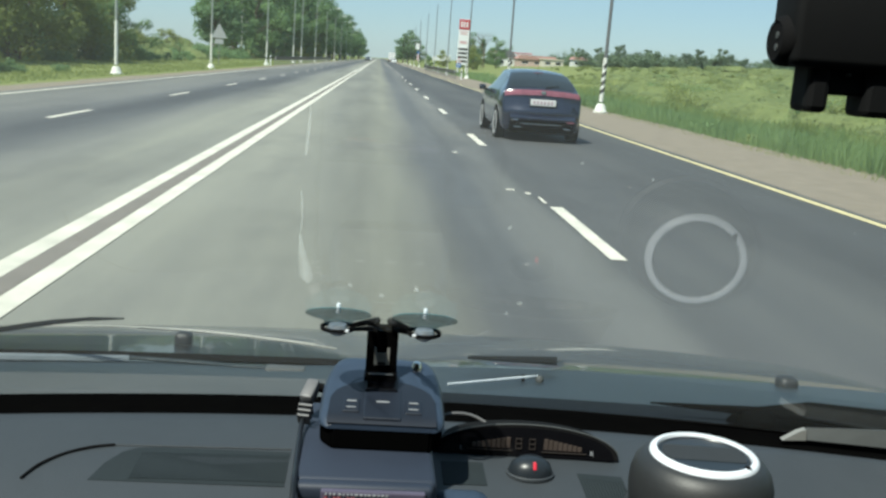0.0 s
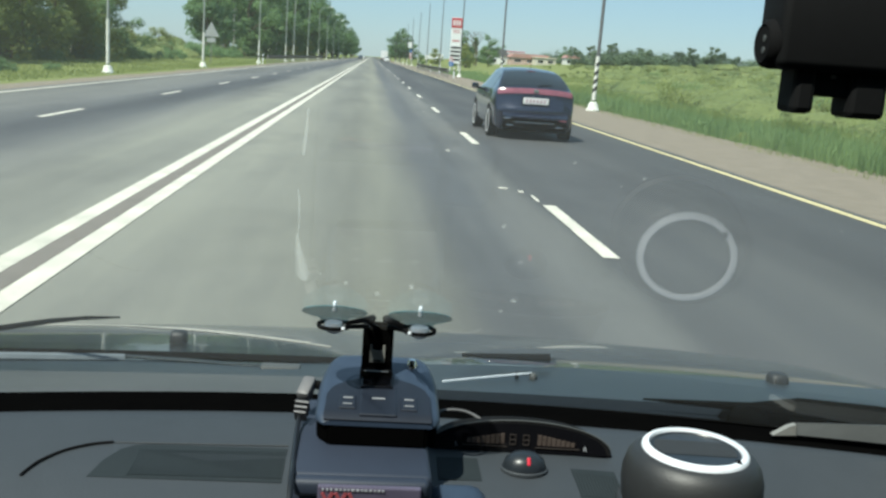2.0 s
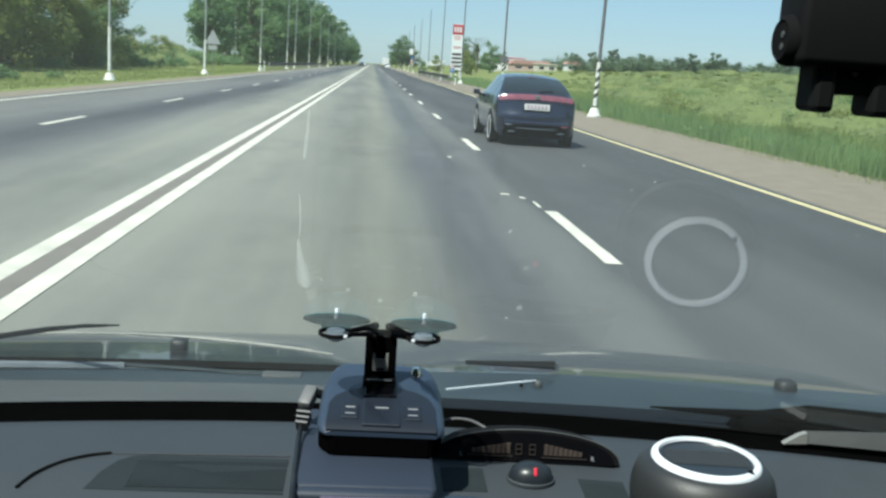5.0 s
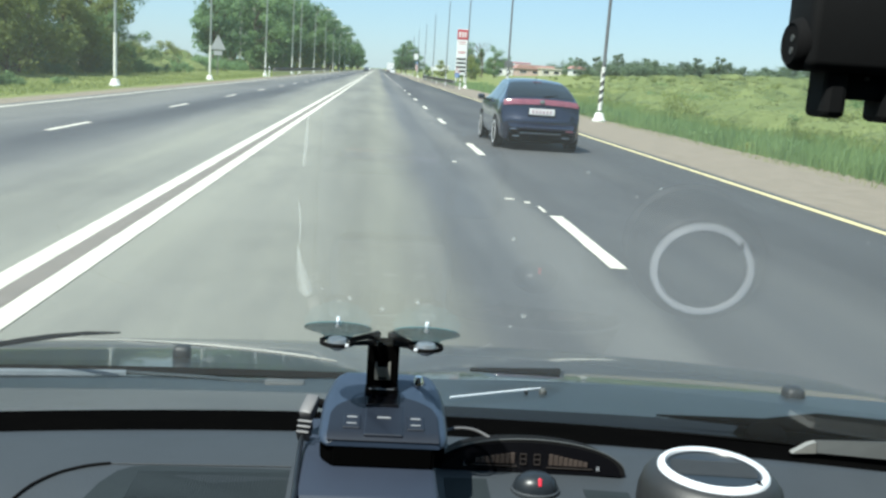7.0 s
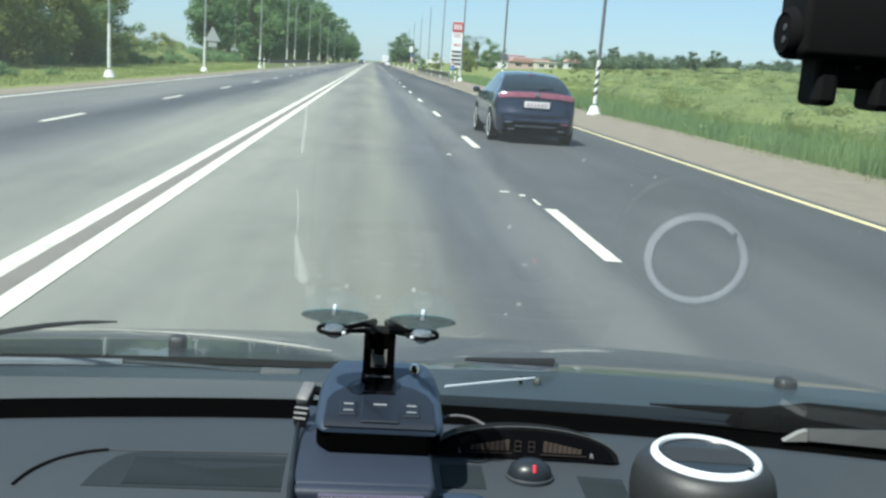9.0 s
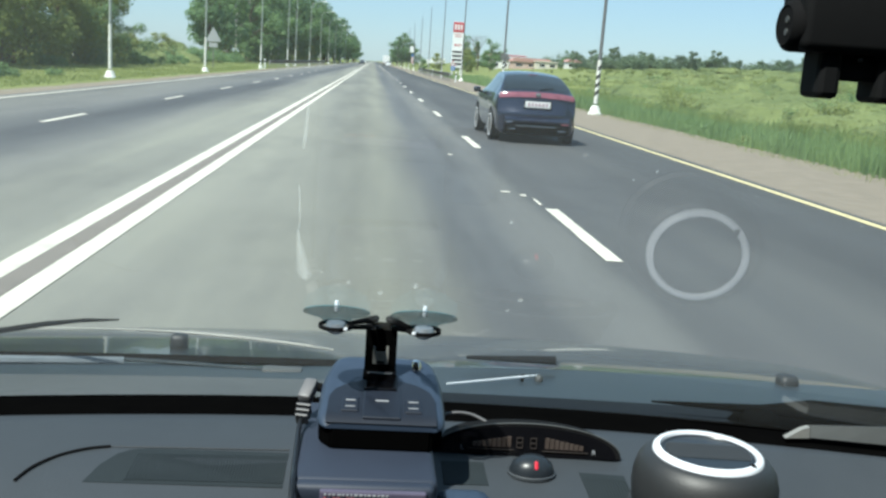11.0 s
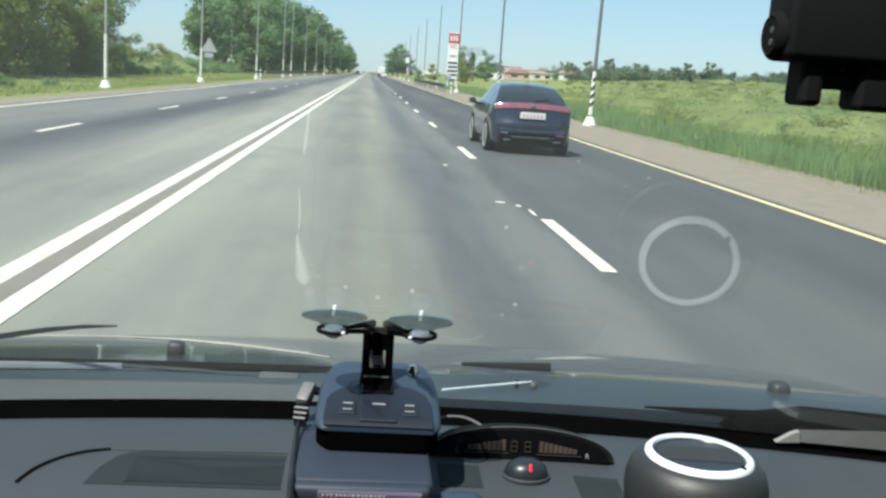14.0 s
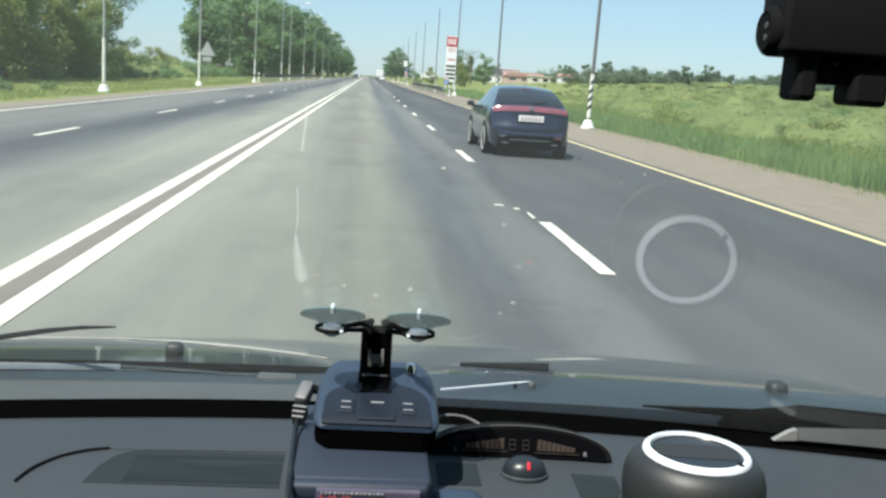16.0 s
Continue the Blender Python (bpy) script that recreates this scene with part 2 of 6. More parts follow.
M = dict(
    asphalt=asphalt_material(),
    paint_white=material("road_paint_white", (0.77, 0.725, 0.62), 0.6, second=(0.50, 0.475, 0.41), scale=2.2, mix=0.5, bump=0.1),
    paint_gap=material("dirty_line_gap", (0.205, 0.180, 0.158), 0.8, second=(0.150, 0.134, 0.118), scale=3.0, mix=0.6, bump=0.1),
    paint_yellow=material("road_paint_yellow", (0.76, 0.65, 0.33), 0.6, second=(0.54, 0.46, 0.26), scale=2.0, mix=0.6),
    gravel=material("gravel_shoulder", (0.262, 0.222, 0.176), 0.95, second=(0.172, 0.146, 0.115), scale=2.6, mix=0.8, bump=0.9, bump_scale=26, spec=0.2),
    soil=material("meadow_ground", (0.20, 0.225, 0.083), 0.95, second=(0.14, 0.165, 0.060), scale=0.12, mix=0.6, bump=1.0, bump_scale=3.0, spec=0.1, detail=9),
    grass=leaf_material("grass_blades", (0.105, 0.180, 0.075), (0.245, 0.345, 0.145), 0.35, 0.4, 0.3),
    dry_grass=leaf_material("meadow_grass", (0.165, 0.215, 0.066), (0.31, 0.355, 0.125), 0.3, 0.4, 0.3),
    leaf=leaf_material("leaves_green", (0.155, 0.252, 0.115), (0.240, 0.355, 0.162), 0.35, 0.62, 0.2),
    leaf_dark=leaf_material("leaves_dark_green", (0.128, 0.218, 0.112), (0.208, 0.315, 0.158), 0.3, 0.62, 0.2),
    leaf_light=leaf_material("leaves_light_green", (0.19, 0.24, 0.076), (0.35, 0.39, 0.145), 0.4, 0.62, 0.15),
    leaf_far=leaf_material("leaves_far_dull_green", (0.092, 0.140, 0.086), (0.160, 0.220, 0.128), 0.3, 0.35, 0.25),
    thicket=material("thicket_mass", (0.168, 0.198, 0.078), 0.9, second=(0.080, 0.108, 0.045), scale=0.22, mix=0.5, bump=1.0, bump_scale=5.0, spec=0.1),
    thicket_leaf=leaf_material("thicket_leaves_pale", (0.130, 0.164, 0.058), (0.250, 0.280, 0.105), 0.25, 0.12, 0.22),
    thicket_dark=leaf_material("thicket_leaves_green", (0.072, 0.108, 0.046), (0.135, 0.180, 0.078), 0.25, 0.12, 0.22),
    bark=material("bark", (0.16, 0.125, 0.09), 0.9, second=(0.07, 0.055, 0.04), scale=4, bump=0.8, bump_scale=14, stretch=(1, 1, 0.3)),
    birch=material("birch_bark", (0.62, 0.60, 0.55), 0.8, second=(0.08, 0.07, 0.06), scale=3.0, mix=0.22, bump=0.3, stretch=(0.4, 0.4, 2.2)),
    pole_grey=material("weathered_pole", (0.13, 0.135, 0.14), 0.75, second=(0.095, 0.098, 0.10), scale=3, bump=0.2),
    pole_light=material("pale_galvanised_pole", (0.38, 0.41, 0.38), 0.6, second=(0.29, 0.32, 0.295), scale=3, metal=0.2),
    whitewash=material("whitewash", (0.80, 0.80, 0.76), 0.85, second=(0.55, 0.54, 0.48), scale=5, mix=0.45, bump=0.2),
    black_paint=material("black_paint", (0.025, 0.025, 0.025), 0.6, second=(0.05, 0.05, 0.045), scale=6),
    galv=material("galvanised_steel", (0.28, 0.285, 0.27), 0.6, metal=0.4, second=(0.16, 0.155, 0.14), scale=3),
    sign_white=material("sign_white", (0.80, 0.80, 0.80), 0.45, second=(0.66, 0.66, 0.66), scale=2),
    sign_red=material("sign_red", (0.46, 0.035, 0.05), 0.45, second=(0.36, 0.025, 0.04), scale=2),
    sign_back=material("sign_back_grey", (0.45, 0.46, 0.47), 0.5, metal=0.3, second=(0.36, 0.37, 0.38), scale=2),
    dark_bar=material("dark_lettering", (0.04, 0.035, 0.04), 0.5),
    roof_red=material("red_sheet_roof", (0.43, 0.25, 0.22), 0.6, second=(0.36, 0.20, 0.17), scale=0.8),
    wall_pale=material("pale_plaster", (0.66, 0.60, 0.50), 0.85, second=(0.50, 0.46, 0.40), scale=0.7),
    wall_pink=material("faded_pink_plaster", (0.54, 0.40, 0.35), 0.85, second=(0.44, 0.32, 0.28), scale=0.7),
    wall_white=material("white_plaster", (0.76, 0.76, 0.74), 0.85, second=(0.62, 0.62, 0.61), scale=0.7),
    wall_brick=material("red_brick", (0.36, 0.13, 0.09), 0.9, second=(0.26, 0.10, 0.07), scale=1.2, bump=0.4),
    car_navy=material("navy_car_paint", (0.014, 0.021, 0.047), 0.24, metal=0.35, second=(0.011, 0.016, 0.036), scale=1.5, coat=1.0),
    car_white=material("white_car_paint", (0.75, 0.75, 0.75), 0.3, coat=0.8, second=(0.65, 0.65, 0.65), scale=1),
    car_dark=material("dark_car_paint", (0.04, 0.045, 0.05), 0.3, coat=0.8),
    own_paint=material("graphite_car_paint", (0.026, 0.029, 0.029), 0.38, metal=0.3, second=(0.020, 0.022, 0.022), scale=2, coat=0.75),
    car_glass=material("tinted_car_glass", (0.009, 0.013, 0.016), 0.06, second=(0.007, 0.010, 0.012), scale=1, spec=0.5, coat=0.45),
    lamp_red=material("red_lamp_lens", (0.27, 0.085, 0.115), 0.12, second=(0.16, 0.05, 0.07), scale=9, coat=1.0),
    rubber=material("tyre_rubber", (0.018, 0.018, 0.018), 0.85, second=(0.03, 0.03, 0.03), scale=12),
    rim=material("alloy_rim", (0.78, 0.79, 0.80), 0.40, metal=0.0, second=(0.38, 0.38, 0.39), scale=5),
    chrome=material("chrome", (0.85, 0.85, 0.86), 0.12, metal=1.0, second=(0.75, 0.75, 0.76), scale=30),
    steel=material("brushed_steel", (0.62, 0.64, 0.66), 0.25, metal=1.0, second=(0.5, 0.52, 0.54), scale=40),
    dash=material("grey_soft_dashboard_plastic", (0.035, 0.041, 0.048), 0.62, second=(0.027, 0.032, 0.038), scale=7, mix=0.8, bump=0.12, bump_scale=900, spec=0.4),
    dash_dark=material("dark_grille_plastic", (0.017, 0.023, 0.026), 0.75, second=(0.014, 0.019, 0.022), scale=30, spec=0.25, bump=0.1, bump_scale=700),
    pad=material("blue_grey_smooth_plastic", (0.017, 0.024, 0.042), 0.62, second=(0.014, 0.020, 0.035), scale=14, mix=0.8, bump=0.06, bump_scale=800),
    black=material("matt_black_plastic", (0.004, 0.004, 0.0045), 0.9, second=(0.006, 0.006, 0.0065), scale=40, spec=0.12),
    black_gloss=material("black_gloss_plastic", (0.003, 0.003, 0.004), 0.22, second=(0.004, 0.004, 0.005), scale=40, spec=0.16),
    console=material("console_plastic", (0.0085, 0.0120, 0.0210), 0.46, second=(0.0065, 0.0092, 0.0165), scale=60, bump=0.03, bump_scale=900),
    blue_black=material("blue_black_plastic", (0.026, 0.040, 0.068), 0.45, second=(0.021, 0.033, 0.056), scale=60, bump=0.03, bump_scale=900),
    dome_shell=material("slate_gloss_plastic", (0.018, 0.022, 0.028), 0.34, second=(0.014, 0.018, 0.022), scale=60, spec=0.35),
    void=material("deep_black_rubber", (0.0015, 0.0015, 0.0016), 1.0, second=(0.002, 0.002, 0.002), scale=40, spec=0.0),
    cowl=material("grey_cowl_plastic", (0.026, 0.037, 0.045), 0.42, second=(0.016, 0.024, 0.029), scale=6, bump=0.1, bump_scale=300),
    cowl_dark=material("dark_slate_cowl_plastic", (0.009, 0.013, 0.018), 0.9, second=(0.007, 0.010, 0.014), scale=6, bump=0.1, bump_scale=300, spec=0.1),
    soft_grey=material("charcoal_rubber_coating", (0.020, 0.021, 0.022), 0.5, second=(0.016, 0.017, 0.018), scale=40, bump=0.06, bump_scale=900),
    lens_black=material("smooth_black_plastic", (0.0065, 0.0068, 0.0075), 0.7, second=(0.0052, 0.0055, 0.0060), scale=40, spec=0.15),
    ring=material("white_ring_plastic", (0.68, 0.71, 0.76), 0.35, second=(0.61, 0.64, 0.69), scale=60),
    plug=material("grey_plug_plastic", (0.13, 0.13, 0.135), 0.5, second=(0.095, 0.095, 0.10), scale=80),
    cable=material("black_cable", (0.009, 0.010, 0.012), 0.35),
    pale=material("pale_grey_plastic", (0.17, 0.17, 0.165), 0.5, second=(0.13, 0.13, 0.125), scale=30),
    end_piece=material("pale_end_plastic", (0.21, 0.21, 0.20), 0.5, second=(0.16, 0.16, 0.15), scale=40),
    crease=material("painted_crease_highlight", (0.40, 0.39, 0.35), 0.4, second=(0.30, 0.29, 0.26), scale=20),
    trim=material("grey_pillar_trim", (0.062, 0.067, 0.068), 0.6, second=(0.052, 0.056, 0.057), scale=30),
    sign_blue=material("sign_blue", (0.02, 0.14, 0.45), 0.4, second=(0.02, 0.11, 0.36), scale=2),
    lavender=material("lavender_print_field", (0.085, 0.075, 0.115), 0.4, second=(0.065, 0.058, 0.09), scale=60),
    knob=material("silvery_knob_plastic", (0.66, 0.70, 0.74), 0.18, second=(0.30, 0.34, 0.38), scale=90, metal=0.3),
    digit=material("unlit_digit", (0.034, 0.028, 0.026), 0.5, second=(0.026, 0.021, 0.019), scale=80),
    amber=material("amber_segment", (0.076, 0.058, 0.050), 0.5, second=(0.054, 0.041, 0.035), scale=80),
    print_white=material("white_print", (0.28, 0.29, 0.31), 0.5, second=(0.23, 0.24, 0.26), scale=100),
    print_red=material("red_print", (0.27, 0.06, 0.07), 0.5, second=(0.20, 0.04, 0.05), scale=100),
    scuttle=material("warm_grey_scuttle_plastic", (0.088, 0.090, 0.088), 0.5, second=(0.070, 0.073, 0.072), scale=9, bump=0.1, bump_scale=400),
    sheen=material("grey_plastic_sky_sheen", (0.17, 0.19, 0.21), 0.30, second=(0.12, 0.14, 0.155), scale=20),
    headliner=material("grey_headliner", (0.36, 0.36, 0.35), 0.95, second=(0.30, 0.30, 0.29), scale=30, bump=0.1, bump_scale=300),
    cup=see_through("translucent_teal_rubber", (0.012, 0.150, 0.190), 0.44, 0.20),
    dust=pane_material("dust_smear", 1.01, (1, 1, 1), 0.09, 1.0),
    glass=pane_material("windscreen_glass", 1.72, dusty=0.061),
    plate_bar=material("faded_plate_lettering", (0.52, 0.38, 0.42), 0.5),
    led=glow("red_indicator", (0.9, 0.03, 0.07), 0.42),
)

# ---- mesh helpers ----


def part(name, bm, mat, parent=None, label="", smooth=False):
    """Links a bmesh as one mesh object, under a thing or a part."""
    me = bpy.data.meshes.new(name)
    bmesh.ops.recalc_face_normals(bm, faces=bm.faces)
    bm.to_mesh(me)
    bm.free()
    return link(name, me, mat, parent, label, smooth)


def link(name, me, mat, parent=None, label="", smooth=False):
    if smooth:
        me.polygons.foreach_set("use_smooth", [True] * len(me.polygons))
        me.set_sharp_from_angle(angle=radians(42))
    if mat and not me.materials:
        me.materials.append(M[mat] if isinstance(mat, str) else mat)
    ob = new(name, me)
    if parent:
        ob.parent = parent
    if label:
        ob["label"] = label
    return ob


def empty(name, x=0, y=0, z=0, rz=0.0):
    ob = new(name)
    ob.empty_display_size = 0.1
    ob.matrix_basis = pose(x, y, z, 0, 0, rz)
    return ob


def raw(name, verts, faces, mat, parent=None, label="", smooth=False):
    me = bpy.data.meshes.new(name)
    me.from_pydata([tuple(v) for v in verts], [], [tuple(f) for f in faces])
    me.update()
    return link(name, me, mat, parent, label, smooth)


def box(bm, c, s, m=None, bevel=0.0, seg=2):
    """A box of size s about c, turned by m, with rounded edges."""
    r = bmesh.ops.create_cube(bm, size=1.0, matrix=(m or Matrix()) @ Matrix.Translation(c) @ Matrix.Diagonal((*s, 1)))
    if bevel:
        edges = {e for v in r["verts"] for e in v.link_edges}
        bmesh.ops.bevel(bm, geom=list(edges), offset=bevel, segments=seg, affect="EDGES", profile=0.5)
    return bm


def boxed(c, s, m=None, bevel=0.0, seg=2):
    return box(bmesh.new(), c, s, m, bevel, seg)


def rod(bm, a, b, r1, r2=None, seg=12, caps=True):
    """A tapered round bar from a to b."""
    a, b = Vector(a), Vector(b)
    m = Matrix.Translation((a + b) / 2) @ (b - a).to_track_quat("Z", "Y").to_matrix().to_4x4()
    bmesh.ops.create_cone(bm, cap_ends=caps, segments=seg, radius1=r1, radius2=r1 if r2 is None else r2, depth=(b - a).length, matrix=m)
    return bm


def rodded(a, b, r1, r2=None, seg=12):
    return rod(bmesh.new(), a, b, r1, r2, seg)


def turned(profile, seg=32, m=None, caps=True):
    """A body of revolution about z from (radius, height) pairs."""
    bm = bmesh.new()
    rings = []
    for r, z in profile:
        rings.append([bm.verts.new((r * math.cos(a), r * math.sin(a), z)) for a in (2 * math.pi * i / seg for i in range(seg))])
    for p, q in zip(rings, rings[1:]):
        for i in range(seg):
            bm.faces.new((p[i], p[(i + 1) % seg], q[(i + 1) % seg], q[i]))
    loop = profile[0] == profile[-1]
    if profile[0][0] > 1e-6 and not loop and caps:
        bm.faces.new(rings[0][::-1])
    if profile[-1][0] > 1e-6 and not loop and caps:
        bm.faces.new(rings[-1])
    bmesh.ops.remove_doubles(bm, verts=bm.verts, dist=1e-6)
    if m:
        bm.transform(m)
    return bm


def sweep(points, r, seg=8):
    """A round cable along a smooth line through the points."""
    pts = [Vector(p) for p in points]
    line = []
    for i in range(len(pts) - 1):
        p0, p1, p2, p3 = pts[max(i - 1, 0)], pts[i], pts[i + 1], pts[min(i + 2, len(pts) - 1)]
        for k in range(6):
            t = k / 6
            line.append(0.5 * (2 * p1 + (p2 - p0) * t + (2 * p0 - 5 * p1 + 4 * p2 - p3) * t * t + (3 * p1 - p0 - 3 * p2 + p3) * t ** 3))
    line.append(pts[-1])
    bm = bmesh.new()
    rings = []
    for i, p in enumerate(line):
        d = (line[min(i + 1, len(line) - 1)] - line[max(i - 1, 0)]).to_track_quat("Z", "Y").to_matrix()
        rings.append([bm.verts.new(p + d @ Vector((r * math.cos(a), r * math.sin(a), 0))) for a in (2 * math.pi * k / seg for k in range(seg))])
    for p, q in zip(rings, rings[1:]):
        for i in range(seg):
            bm.faces.new((p[i], p[(i + 1) % seg], q[(i + 1) % seg], q[i]))
    bm.faces.new(rings[0][::-1])
    bm.faces.new(rings[-1])
    return bm


def prism(outline, depth, axis="y"):
    """An outline (u, v) given depth: along y it stands in the x-z plane, along z it lies in x-y."""
    bm = bmesh.new()
    f = (lambda u, v, w: (u, w, v)) if axis == "y" else ((lambda u, v, w: (u, v, w)) if axis == "z" else (lambda u, v, w: (w, u, v)))
    a = [bm.verts.new(f(u, v, 0)) for u, v in outline]
    b = [bm.verts.new(f(u, v, depth)) for u, v in outline]
    bm.faces.new(a[::-1])
    bm.faces.new(b)
    for i in range(len(a)):
        j = (i + 1) % len(a)
        bm.faces.new((a[i], a[j], b[j], b[i]))
    return bm


def shifted(bm, d):
    bm.transform(Matrix.Translation(d))
    return bm


def sheet(fn, us, vs, thick=0.0):
    """A surface fn(u, v) over a grid, given thickness downwards."""
    bm = bmesh.new()
    g = [[bm.verts.new(fn(u, v)) for v in vs] for u in us]
    for i in range(len(us) - 1):
        for j in range(len(vs) - 1):
            bm.faces.new((g[i][j], g[i + 1][j], g[i + 1][j + 1], g[i][j + 1]))
    if thick:
        bmesh.ops.recalc_face_normals(bm, faces=bm.faces)
        bmesh.ops.solidify(bm, geom=bm.faces, thickness=thick)
    return bm


def span(a, b, n):
    return [a + (b - a) * i / (n - 1) for i in range(n)]


def curve(table, x):
    """Straight-line interpolation in (x, value) pairs."""
    for (x0, v0), (x1, v1) in zip(table, table[1:]):
        if x <= x1:
            return v0 + (v1 - v0) * max(0.0, (x - x0) / (x1 - x0))
    return table[-1][1]

# ---- the ground, the road and its markings ----
ROAD_L, ROAD_R, FAR = -8.85, 5.76, 1500.0


def height(x, y):
    """The verges fall away from the road, and the meadow beyond is uneven."""
    d = max(0.0, ROAD_L - 2.0 - x, x - 8.0)
    fall = -0.25 * min(d, 5.0) / 5.0
    rise = 0.5 * max(0.0, min((d - 8.0) / 60.0, 1.0))
    rough = 0.0 if d <= 0.5 else (0.10 * noise.noise(Vector((x * 0.25, y * 0.25, 0))) * min(d / 4, 1) + 0.35 * noise.noise(Vector((x * 0.06, y * 0.06, 4))) * min(d / 14, 1))
    if x > 0 and d > 4:
        rough += (0.55 * noise.noise(Vector((x * 0.17, y * 0.13, 6))) + 0.30 * noise.noise(Vector((x * 0.4, y * 0.3, 1)))) * min((d - 4) / 8, 1)
    slope = max(0.0, min((y - 60.0) / 150.0, 1.0)) * min(0.055 * max(0.0, x - 14.0), 4.3)
    return -0.03 + fall + rise * (1 if x > 0 else 1.6) + rough + slope


def build_ground():
    xs = [-3000, -1200, -500, -200, -100, -60] + span(-45, -12, 34) + [-11, 8.0] + span(9, 45, 37) + [52, 60, 75, 96, 130, 200, 500, 1200, 3000]
    ys = [-3000, -800, -200, -60, -20] + span(-5, 120, 90) + [150, 200, 300, 450, 700, 1200, 2200, 4000]
    v, f = [], []
    for x in xs:
        for y in ys:
            v.append((x, y, height(x, y)))
    k = len(ys)
    for i in range(len(xs) - 1):
        for j in range(k - 1):
            f.append((i * k + j, (i + 1) * k + j, (i + 1) * k + j + 1, i * k + j + 1))
    ob = raw("ground", v, f, "soil", smooth=True)
    tagged(ob, "uneven green meadow ground reaching the horizon", "ground", kind="structure")


build_ground()


def slab(name, x0, x1, y0, y1, top, thick, mat, label, wobble=0.0, step=4.0):
    """A long flat layer of the road with slightly uneven edges."""
    n = max(2, int((min(y1, 160) - y0) / step))
    ys = span(y0, min(y1, 160), n) + ([300, 600, y1] if y1 > 600 else [])
    v, f = [], []
    for y in ys:
        e = [x + wobble * noise.noise(Vector((k * 9.1 + x0, y * 0.4, 3))) for k, x in enumerate((x0, x1))]
        v += [(e[0], y, top), (e[1], y, top), (e[1], y, top - thick), (e[0], y, top - thick)]
    for i in range(len(ys) - 1):
        for k in range(4):
            f.append((4 * i + k, 4 * i + (k + 1) % 4, 4 * i + 4 + (k + 1) % 4, 4 * i + 4 + k))
    k = len(v) - 4
    f += [(3, 2, 1, 0), (k, k + 1, k + 2, k + 3)]
    ob = raw(name, v, f, mat)
    return tagged(ob, label, name.split("_")[0], kind="structure")


road = slab("road", ROAD_L, ROAD_R, -40, FAR, 0.0, 0.25, "asphalt", "worn grey four-lane asphalt road with darker wheel tracks", 0.10)
slab("shoulder_east", ROAD_R - 0.2, 8.9, -40, FAR, -0.012, 0.2, "gravel", "brown gravel shoulder beside the asphalt", 0.30, 1.2)
slab("shoulder_west", -9.75, ROAD_L + 0.2, -40, FAR, -0.012, 0.2, "gravel", "narrow sandy gravel shoulder beside the asphalt", 0.30, 1.2)

slab("slip_lane", ROAD_R - 0.3, 7.62, 162, 310, -0.004, 0.2, "asphalt", "grey asphalt slip lane beside the road", 0.06)


def stripe(name, x, w, y0, y1, mat, label="", wear=0.012, z=0.006):
    ys = span(y0, y1, max(2, min(120, int((y1 - y0) / 0.35))))
    bm = sheet(lambda u, v: (x + (u - 0.5) * w + wear * noise.noise(Vector((x + u * 5, v * 2.3, 0))), v, z), (0, 1), ys)
    return part(name, bm, mat, road, label)


stripe("centre_line", -1.875, 0.155, -30, 900, "paint_white", "solid white centre line")
stripe("centre_line", -2.185, 0.155, -30, 900, "paint_white", "solid white centre line")
stripe("line_gap", -2.03, 0.145, -30, 900, "paint_gap", "dirty brownish asphalt between the centre lines")
stripe("edge_line", 5.52, 0.12, -30, 165, "paint_yellow", "yellowish worn edge line")
stripe("edge_line", 5.52, 0.12, 312, 900, "paint_yellow", "yellowish worn edge line")
stripe("edge_line", 7.42, 0.12, 168, 305, "paint_white", "white edge line of the slip lane", z=0.002)
for i in range(36):
    stripe("slip_dash", 5.52, 0.12, 166 + 4 * i, 167.3 + 4 * i, "paint_white")
stripe("edge_line", -8.42, 0.12, -30, 900, "paint_white", "white edge line")
for i in range(-2, 34):
    y = 7.05 + 9.75 * i
    stripe("lane_dash", 1.93, 0.135, y, y + (2.65 if y < 155 else 7.4), "paint_white")
    stripe("lane_dash", -5.56, 0.12, y - 0.1, y + 2.4, "paint_white")
# remains of older dashes and a tar-sealed seam along the lane line
for x, w, y, ln in ((1.62, 0.10, 10.86, 0.10), (1.78, 0.06, 10.60, 0.14), (1.86, 0.035, 9.95, 0.45), (1.30, 0.05, 15.1, 0.20)):
    stripe("worn_paint", x, w, y, y + ln, "paint_white", wear=0.03)

# ---- lamp posts ----


